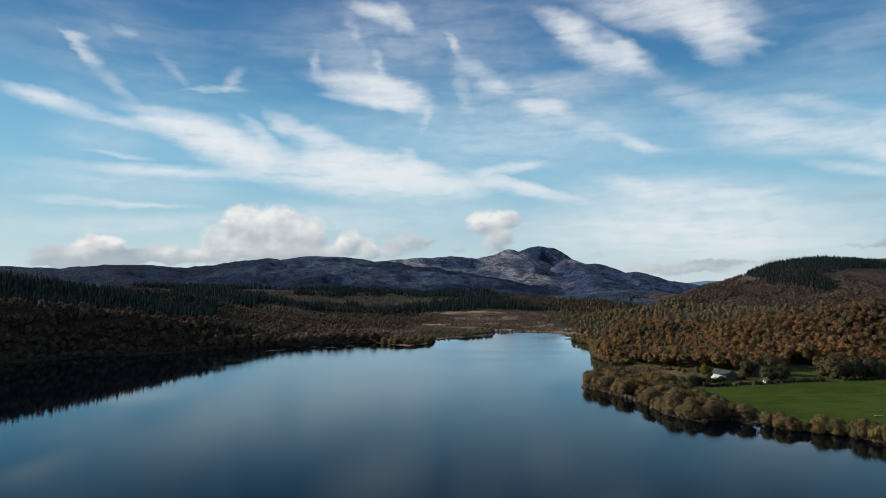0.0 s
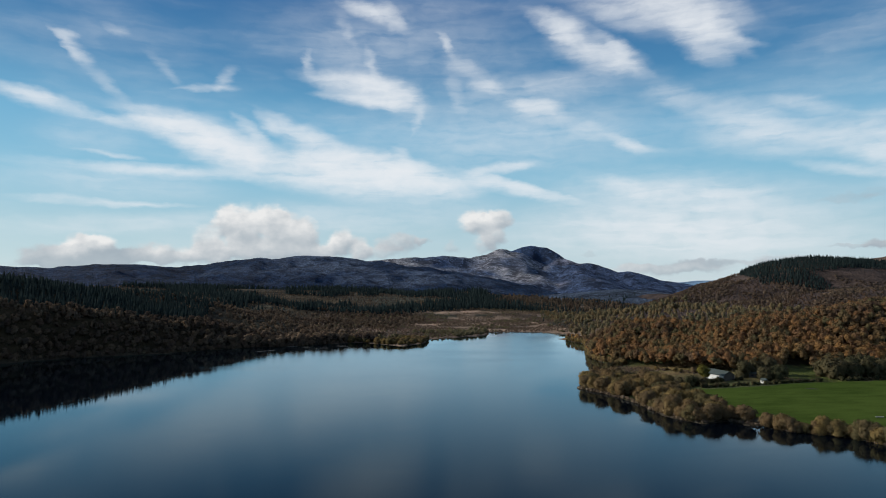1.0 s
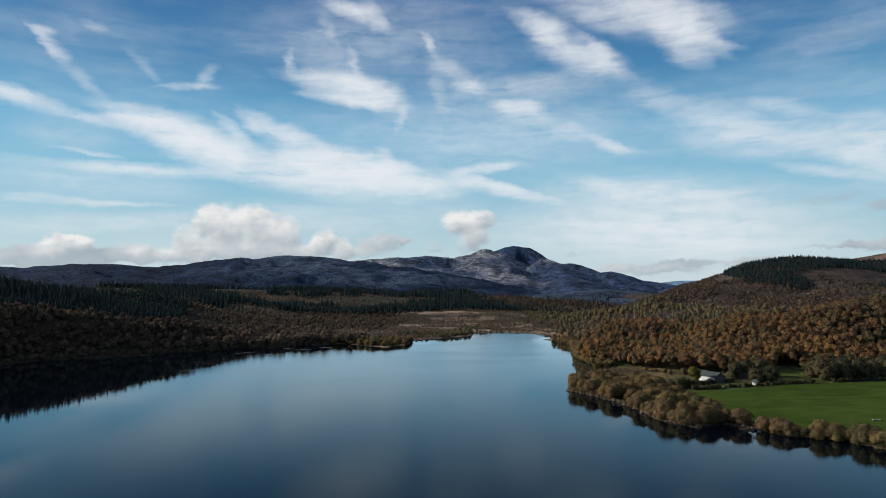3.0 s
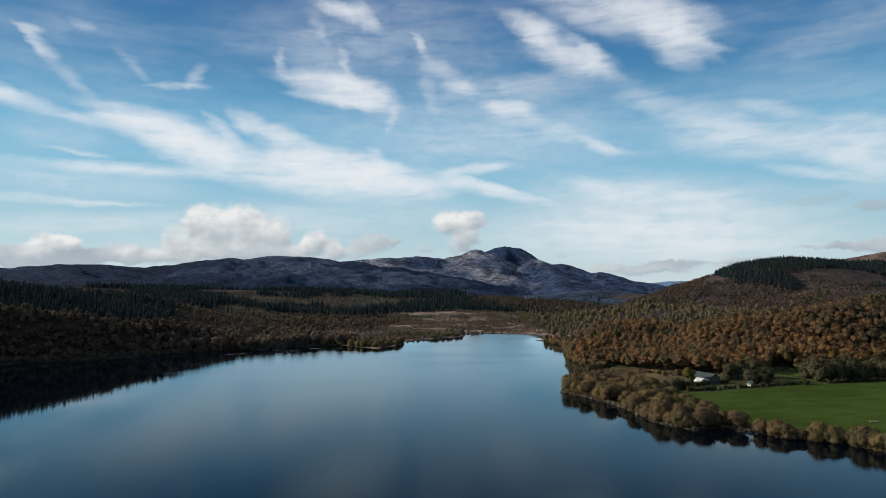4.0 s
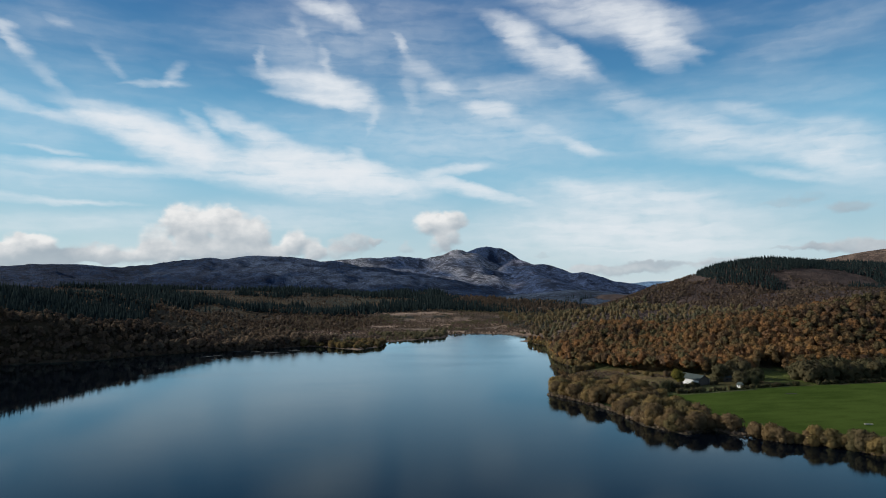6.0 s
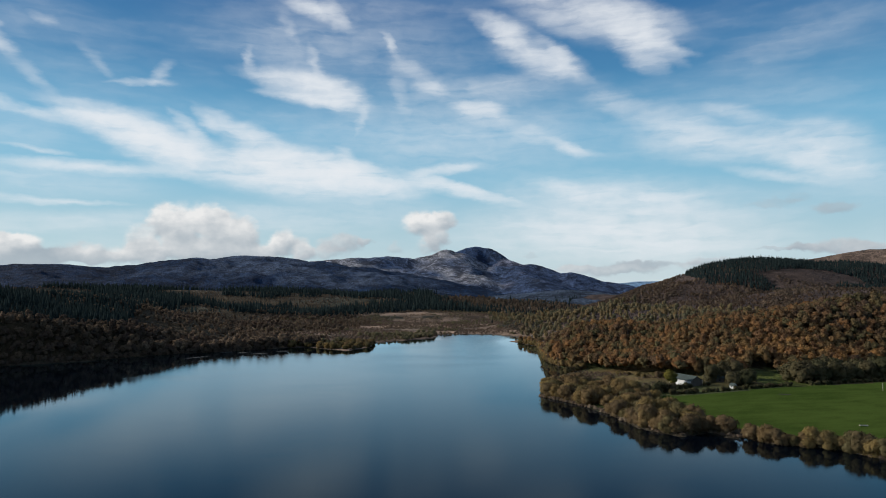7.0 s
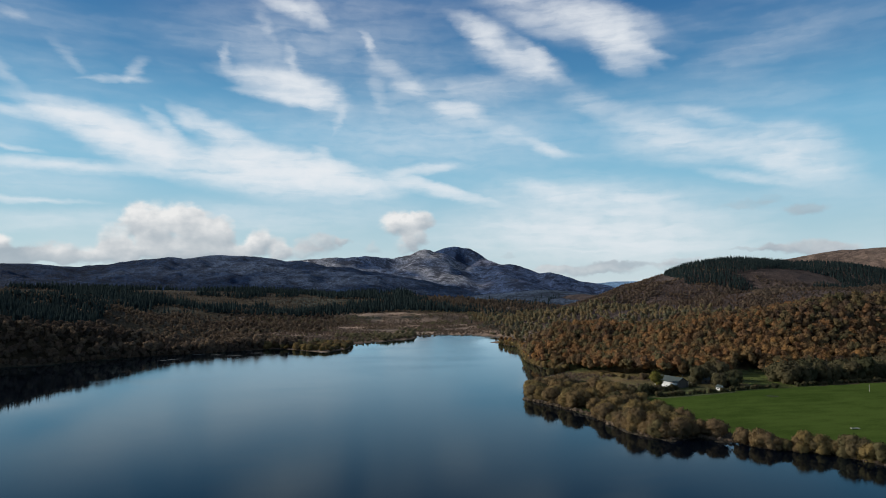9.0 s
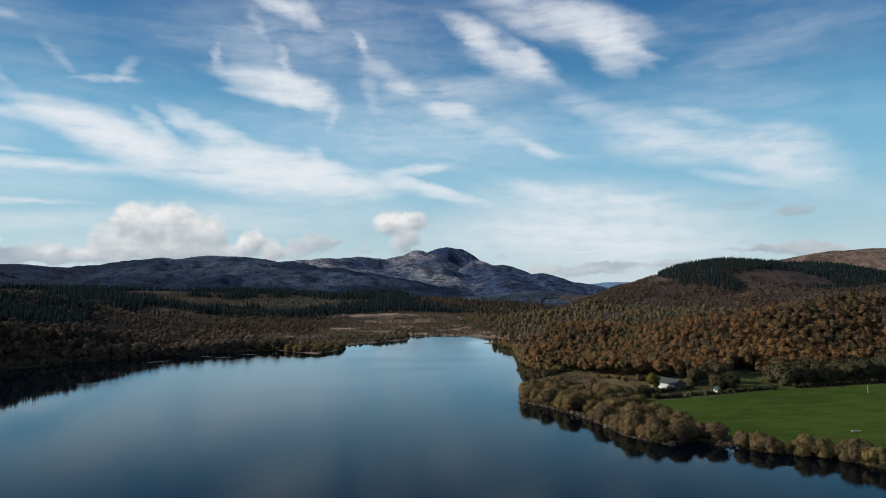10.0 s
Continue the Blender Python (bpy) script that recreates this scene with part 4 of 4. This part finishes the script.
WEST_SHORE = [(-30, 795), (-50, 803), (-91, 781), (-124, 760), (-158, 752), (-198, 729), (-241, 693), (-284, 675), (-323, 654), (-420, 560), (-445, 585), (-352, 692),
              (-272, 748), (-222, 800), (-120, 890), (-20, 880)]
shore_trees = scatter(WEST_SHORE, 6.6)
shore_far = from_shore(np.array([p[0] for p in shore_trees]), np.array([p[1] for p in shore_trees]))
shore_trees = [shore_trees[k] for k in np.argsort(shore_far)]
BIRCH = tree_kit("birch", 6, 320, 10, 3.5, 260, 0.75, LEAF_BIRCH, 0.16, 1, 0.15, 8)
plant(BIRCH, "birch_tree", "thin brown autumn birch on the shaded lake shore", "tree", "birches along the shore", shore_trees[:260], 0.7, 1.2)
ALDER = tree_kit("alder", 5, 340, 6.5, 3.6, 300, 0.6, LEAF_BIRCH, 0.14, 3, 0.02, 8)
plant(ALDER, "alder_bush", "dark bare-branched alder leaning over the shaded water", "bush", "alders along the shaded shore",
      along([(-60, 806), (-91, 784), (-124, 763), (-158, 755), (-198, 732), (-241, 696), (-284, 678), (-323, 657), (-420, 562), (-500, 405)], 4.6, 1.2), 0.7, 1.15)
mass("shore_wood", "dark brown birch wood on the shaded shore", "wood", BIRCH_FAR, shore_trees[260:], 0.7, 1.25, LEAF_BIRCH_FAR)
mass("scrub", "open birch scrub over rough grazing", "scrub", YOUNG_BIRCH,
     scatter([(-300, 850), (-260, 930), (-240, 930), (-20, 900), (60, 1250), (-100, 1500), (-500, 1500), (-640, 1150)], 12, thick_where(140, -0.12, 67)), 0.6, 1.1, LEAF_BIRCH_FAR)
mass("spruce_plantation", "dark green spruce plantation on low hills", "wood", SPRUCE,
     scatter([(-1150, 1350), (-760, 1080), (-420, 1120), (-280, 1230), (-120, 1300), (20, 1330), (150, 1380), (290, 1420), (420, 1500), (500, 1850), (250, 1960), (-500, 2000), (-1100, 1700)], 9.0, thick_where(200, -0.08, 69)),
     0.55, 1.25, NEEDLES)
mass("spruce_wood", "dark spruce wood on the shaded hillside", "wood", SPRUCE,
     scatter([(-720, 640), (-560, 420), (-450, 590), (-356, 696), (-276, 752), (-240, 830), (-270, 950), (-290, 1060), (-420, 1130), (-760, 1000)], 6.4, thick_where(110, -0.5, 71)), 0.5, 0.95, NEEDLES)
mass("knoll_plantation", "dark spruce plantation over a rounded knoll", "wood", SPRUCE,
     scatter([(860, 1700), (780, 1560), (735, 1330), (665, 1240), (625, 1090), (700, 975), (840, 920), (940, 860), (1080, 930), (1080, 1060), (1010, 1180), (900, 1300), (840, 1420), (900, 1600)], 5.6,
             lambda x, y: ~inside(x, y, [(700, 1000), (715, 1075), (800, 1085), (870, 1040), (860, 980), (760, 970)])), 0.42, 0.68, NEEDLES)
mass("moor_wood", "low brown autumn birch wood over the moor", "wood", YOUNG_BIRCH,
     scatter([(440, 1430), (470, 1000), (500, 780), (560, 660), (660, 560), (800, 560), (960, 700), (960, 880), (760, 960), (640, 1060), (660, 1240), (740, 1400), (800, 1600), (600, 1700)], 8.2,
             thick_where(130, -0.36, 73)), 0.26, 0.6, LEAF_MOOR)


# ---------- the farm ----------
WHITEWASH = plain("whitewash", (0.42, 0.43, 0.43), (0.56, 0.57, 0.56), 1.2, 0.85, 0, 0.2, 0.01)
SHEETING = plain("roof_sheeting", (0.030, 0.042, 0.040), (0.048, 0.062, 0.058), 0.8, 0.95, 0, 0.3, 0.02, (0.3, 3, 1))
BOARDS = plain("weathered_boards", (0.045, 0.04, 0.035), (0.085, 0.075, 0.065), 2.0, 0.9, 0, 0.4, 0.02, (4, 4, 0.4))
TIMBER = plain("pale_timber", (0.36, 0.33, 0.28), (0.5, 0.47, 0.41), 2.0, 0.85, 0, 0.5, 0.03, (1, 4, 4))
GLASS = plain("dark_glass", (0.02, 0.025, 0.03), (0.03, 0.035, 0.04), 1.0, 0.1, 0, 0.0, 0.01)


def slab(bm, x0, x1, y0, y1, z0, z1):
    v = [bm.verts.new((x, y, z)) for z in (z0, z1) for x, y in ((x0, y0), (x1, y0), (x1, y1), (x0, y1))]
    for q in ((3, 2, 1, 0), (4, 5, 6, 7), (0, 1, 5, 4), (1, 2, 6, 5), (2, 3, 7, 6), (3, 0, 4, 7)):
        bm.faces.new([v[k] for k in q])


def mesh_part(name, bm, mat, parent, label=""):
    bmesh.ops.recalc_face_normals(bm, faces=bm.faces)
    me = bpy.data.meshes.new(name)
    bm.to_mesh(me)
    bm.free()
    me.materials.append(mat)
    return part(name, me, parent, label)


def gabled(name, label, x, y, turn, long, wide, eaves, ridge, wall_mat, end_mat, windows):
    """A long low farm building: side walls, gable ends, two roof slopes, door and windows."""
    z = float(land(np.array([x]), np.array([y]))[0][0]) - 0.3
    ob = tagged(new(name), label, "building")
    a, b = long / 2, wide / 2
    for side in (-1, 1):
        bm = bmesh.new()
        slab(bm, side * b - 0.12, side * b + 0.12, -a, a, 0, eaves)
        wall = mesh_part("side_wall", bm, wall_mat, ob)
        for k in range(windows):
            bm = bmesh.new()
            at = -a + long * (k + 0.5) / windows
            slab(bm, side * (b + 0.13) - 0.05, side * (b + 0.13) + 0.05, at - 0.6, at + 0.6, eaves * 0.4, eaves * 0.75)
            mesh_part("window", bm, GLASS, wall)
    for side in (-1, 1):
        bm = bmesh.new()
        rim = [(-b, 0), (b, 0), (b, eaves), (0, ridge), (-b, eaves)]
        near, far = [bm.verts.new((p, side * a, q)) for p, q in rim], [bm.verts.new((p, side * (a - 0.25), q)) for p, q in rim]
        bm.faces.new(near), bm.faces.new(far[::-1])
        for k in range(5):
            bm.faces.new((near[k], near[(k + 1) % 5], far[(k + 1) % 5], far[k]))
        end = mesh_part("gable_end", bm, end_mat, ob, "dark weathered gable end")
        bm = bmesh.new()
        slab(bm, -1.6, 1.6, side * (a + 0.04) - 0.06, side * (a + 0.04) + 0.06, 0.3, eaves * 0.85)
        mesh_part("door", bm, BOARDS, end)
    rise = math.atan2(ridge - eaves, b)
    for side in (-1, 1):
        bm = bmesh.new()
        u = [(side * (b + 0.5), eaves - 0.5 * math.tan(rise) + 0.06), (0, ridge + 0.06)]
        v = [bm.verts.new((p, e, q + t)) for t in (0, 0.14) for p, q in u for e in (-a - 0.4, a + 0.4)]
        for q in ((0, 1, 3, 2), (4, 6, 7, 5), (0, 4, 5, 1), (2, 3, 7, 6), (0, 2, 6, 4), (1, 5, 7, 3)):
            bm.faces.new([v[k] for k in q])
        mesh_part("roof_slope", bm, SHEETING, ob, "grey sheeted roof slope")
    ob.matrix_basis = pose(x, y, z, 0, 0, turn)
    return ob


gabled("barn", "long whitewashed barn with a grey sheeted roof", 228, 450, 17, 19, 10, 3.9, 6.6, WHITEWASH, BOARDS, 0)
gabled("shed", "low grey-roofed farm shed half hidden by trees", 250, 452, 70, 11, 7, 3.2, 4.8, BOARDS, BOARDS, 2)
gabled("hut", "small white hut beside the hedge", 247.5, 426, 10, 3.4, 2.8, 2.3, 3.4, WHITEWASH, WHITEWASH, 1)
YELLOW = tree_kit("sycamore", 1, 400, 12, 5.0, 1900, 0.42, YELLOW_LEAF, 0.25, 1, 0.12, 11)
plant(YELLOW, "sycamore_tree", "yellow-green tree beside the white barn", "tree", "", [(213.5, 443, float(land(np.array([213.5]), np.array([443.0]))[0][0]) - 0.25)], 1.0, 1.05)


def make_driftwood(x, y, turn, long, thick):
    bm = bmesh.new()
    limb(bm, (-long / 2, 0, thick), (0, 0.15, thick * 1.1), thick, thick * 0.85, 8)
    limb(bm, (0, 0.15, thick * 1.1), (long / 2, -0.1, thick * 0.8), thick * 0.85, thick * 0.4, 8)
    limb(bm, (long * 0.1, 0.1, thick), (long * 0.3, 0.9, thick * 2.2), thick * 0.4, thick * 0.12, 6)
    me = bpy.data.meshes.new("driftwood_log")
    bm.to_mesh(me)
    bm.free()
    me.materials.append(TIMBER)
    z = float(land(np.array([x]), np.array([y]))[0][0]) - 0.1
    ob = tagged(new("driftwood_log", me), "bleached driftwood log lying on the bank", "log")
    ob.matrix_basis = pose(x, y, z, 0, 0, turn)


make_driftwood(216.5, 290, -50, 5.0, 0.28)
make_driftwood(211, 297, -20, 3.2, 0.2)
plant(HEDGE, "hedge_bush", "low dark bush in front of the white barn", "bush", "", along([(206, 440), (213, 436), (219, 435), (224, 436)], 2.8, 0.6) + along([(234, 438), (240, 441)], 4, 0.5), 0.4, 0.58)
plant(HEDGE, "hedge_bush", "low clipped hedge along the top of the pasture", "bush", "hedge along the pasture",
      along([(200, 421), (240, 420), (286, 422)], 2.6, 0.8) + along([(300, 424), (372, 432), (440, 440)], 3.2, 0.8), 0.3, 0.5)


def height_at(x, y):
    return float(land(np.array([float(x)]), np.array([float(y)]))[0][0])


def make_pole(x, y, tall):
    """A slim pole with a cap, standing in the grass."""
    bm = bmesh.new()
    limb(bm, (0, 0, -0.4), (0, 0, tall), 0.13, 0.1, 10)
    limb(bm, (0, 0, tall - 0.02), (0, 0, tall + 0.1), 0.15, 0.12, 10)
    me = bpy.data.meshes.new("pole")
    bm.to_mesh(me)
    bm.free()
    me.materials.append(TIMBER)
    tagged(new("pole", me), "slim pale wooden pole standing in the pasture", "pole").matrix_basis = pose(x, y, height_at(x, y) + 0.2)


def make_trough(x, y, turn):
    """An open feed trough on two feet."""
    ob = tagged(new("feed_trough"), "long pale feed trough standing in the pasture", "trough")
    bm = bmesh.new()
    slab(bm, -1.9, 1.9, -0.45, 0.45, 0.25, 0.33)
    slab(bm, -1.9, 1.9, -0.5, -0.42, 0.25, 0.62)
    slab(bm, -1.9, 1.9, 0.42, 0.5, 0.25, 0.62)
    slab(bm, -1.95, -1.87, -0.5, 0.5, 0.25, 0.62)
    slab(bm, 1.87, 1.95, -0.5, 0.5, 0.25, 0.62)
    mesh_part("basin", bm, TIMBER, ob)
    for side in (-1, 1):
        bm = bmesh.new()
        slab(bm, side * 1.5 - 0.08, side * 1.5 + 0.08, -0.4, 0.4, -0.15, 0.25)
        mesh_part("foot", bm, BOARDS, ob)
    ob.matrix_basis = pose(x, y, height_at(x, y) + 0.22, 0, 0, turn)


MUD = plain("wet_mud", (0.012, 0.012, 0.008), (0.025, 0.022, 0.014), 0.8, 1.0, 0, 0.5, 0.05)
SAND = plain("pale_sand", (0.08, 0.075, 0.066), (0.14, 0.13, 0.115), 0.6, 0.9, 0, 0.4, 0.05)


def low_patch(name, label, category, x, y, z, long, wide, tall, turn, mat, seed):
    """A low uneven patch: thin at its rim, a little raised along its middle."""
    g = random.Random(seed)
    bm = bmesh.new()
    rims = []
    for ring, level in ((1.0, 0.0), (0.62, 0.75), (0.25, 1.0)):
        row = []
        for k in range(20):
            a = 2 * math.pi * k / 20
            r = ring * g.uniform(0.85, 1.12)
            row.append(bm.verts.new((long / 2 * r * math.cos(a), wide / 2 * r * math.sin(a), tall * level)))
        rims.append(row)
    for lower, upper in zip(rims, rims[1:]):
        for k in range(20):
            bm.faces.new((lower[k], lower[(k + 1) % 20], upper[(k + 1) % 20], upper[k]))
    bm.faces.new(rims[-1])
    me = bpy.data.meshes.new(name)
    bm.to_mesh(me)
    bm.free()
    me.materials.append(mat)
    tagged(new(name, me), label, category).matrix_basis = pose(x, y, z, 0, 0, turn)


make_pole(328, 396, 4.6)
make_trough(251, 324, -12)
low_patch("muddy_hollow", "dark wet hollow in the green pasture", "mud", 264, 398.5, height_at(264, 398.5) + 0.22, 8.5, 3.4, 0.1, -20, MUD, 3)
for k, (x, y, long, wide, turn) in enumerate(((-142, 713, 30, 2.6, 40), (-122, 760, 16, 3.4, 15), (-104, 752, 12, 2.4, 5), (-86, 740, 20, 2.2, 12), (-64, 762, 16, 2.4, -6))):
    low_patch("sandbar", "low pale sandbar just above the calm water", "sandbar", x, y, -0.06, long, wide, 0.3, turn, SAND, 20 + k)

HEATH = [crown_arrays(440 + k, 2.6, 2.0, 28, 0.84, 0.0, 4, False) for k in range(4)]
mass("heath_scrub", "low brown heath and bracken scattered over the moor", "scrub", HEATH,
     scatter([(440, 1430), (520, 1000), (560, 700), (700, 560), (900, 700), (900, 900), (760, 1000), (700, 1150), (720, 1300), (800, 1600), (600, 1700)], 6.8, thick_where(80, -0.12, 81)), 0.6, 1.9, LEAF_BIRCH_FAR)

# ---------- more of the far shore ----------
LEAF_PALE = leaf_material("pale_birch_leaves", [(0.20, 0.155, 0.115), (0.25, 0.18, 0.12), (0.17, 0.125, 0.09)])
REED = leaf_material("reed", [(0.17, 0.118, 0.092), (0.125, 0.095, 0.072), (0.22, 0.168, 0.12)], False)
PALE_BIRCH = tree_kit("pale_birch", 5, 460, 12, 3.2, 420, 0.55, LEAF_PALE, 0.15, 1, 0.1, 9)
plant(PALE_BIRCH, "birch_tree", "tall pale feathery birch catching the light by the shore", "tree", "pale birches by the lake",
      along([(-212, 728), (-160, 760), (-126, 772), (-92, 792), (-50, 818)], 8, 5) + along([(-190, 770), (-120, 800), (-60, 840)], 13, 8), 0.75, 1.25)
HUMMOCK = [crown_arrays(480 + k, 1.3, 1.5, 18, 0.72, 0.0, 3, False) for k in range(4)]
mass("reed_bed", "straw-coloured reeds and rushes over wet marsh", "reeds", HUMMOCK,
     scatter([(-120, 850), (10, 830), (120, 915), (210, 962), (255, 915), (330, 1150), (440, 1450), (200, 1600), (-60, 1480), (-170, 1100)], 6.0, thick_where(50, -0.25, 83), 0.1), 0.7, 1.6, REED)
mass("clearing_scrub", "young birch scrub filling felled plantation", "scrub", YOUNG_BIRCH,
     scatter([(-1000, 1350), (-760, 1080), (-420, 1120), (-280, 1230), (20, 1330), (290, 1420), (450, 1700), (250, 1800), (-500, 1800)], 15, lambda x, y: fractal(x, y, 200, 4, 69) < -0.04), 0.3, 0.75, LEAF_BIRCH_FAR)
mass("valley_wood", "scattered birch and alder in the valley", "wood", BIRCH_FAR,
     scatter([(180, 1480), (480, 1400), (600, 1600), (560, 1760), (300, 1760)], 13, thick_where(110, -0.25, 85)), 0.6, 1.2, LEAF_BIRCH_FAR)
mass("valley_pines", "dark pines standing in the valley", "wood", SPRUCE,
     scatter([(260, 1080), (420, 1150), (520, 1450), (700, 1900), (420, 1900), (260, 1500)], 16, thick_where(90, 0.08, 87)), 0.5, 0.9, NEEDLES)
mass("rush_meadow", "rough rushes and dead grass on a damp meadow", "grass", HUMMOCK,
     scatter([(148, 508), (190, 562), (212, 522), (235, 488), (214, 456), (190, 442), (165, 470)], 3.4, thick_where(25, -0.2, 89), 0.1), 0.35, 0.8, REED)
plant(WILLOW, "willow_bush", "small golden willow in the damp meadow", "bush", "", along([(205, 520), (222, 492), (240, 478)], 9, 3), 0.35, 0.6)
mass("bank_sedge", "brown sedge and rushes along the water's edge", "grass", HUMMOCK,
     along([(126, 449), (134, 430), (143, 408), (147, 385), (148, 360), (153, 341), (160, 332), (176, 337), (180, 326), (189, 321), (194, 308), (205, 303), (216, 296), (221, 280), (237, 241)], 0.7, 1.0), 0.5, 1.1, REED)
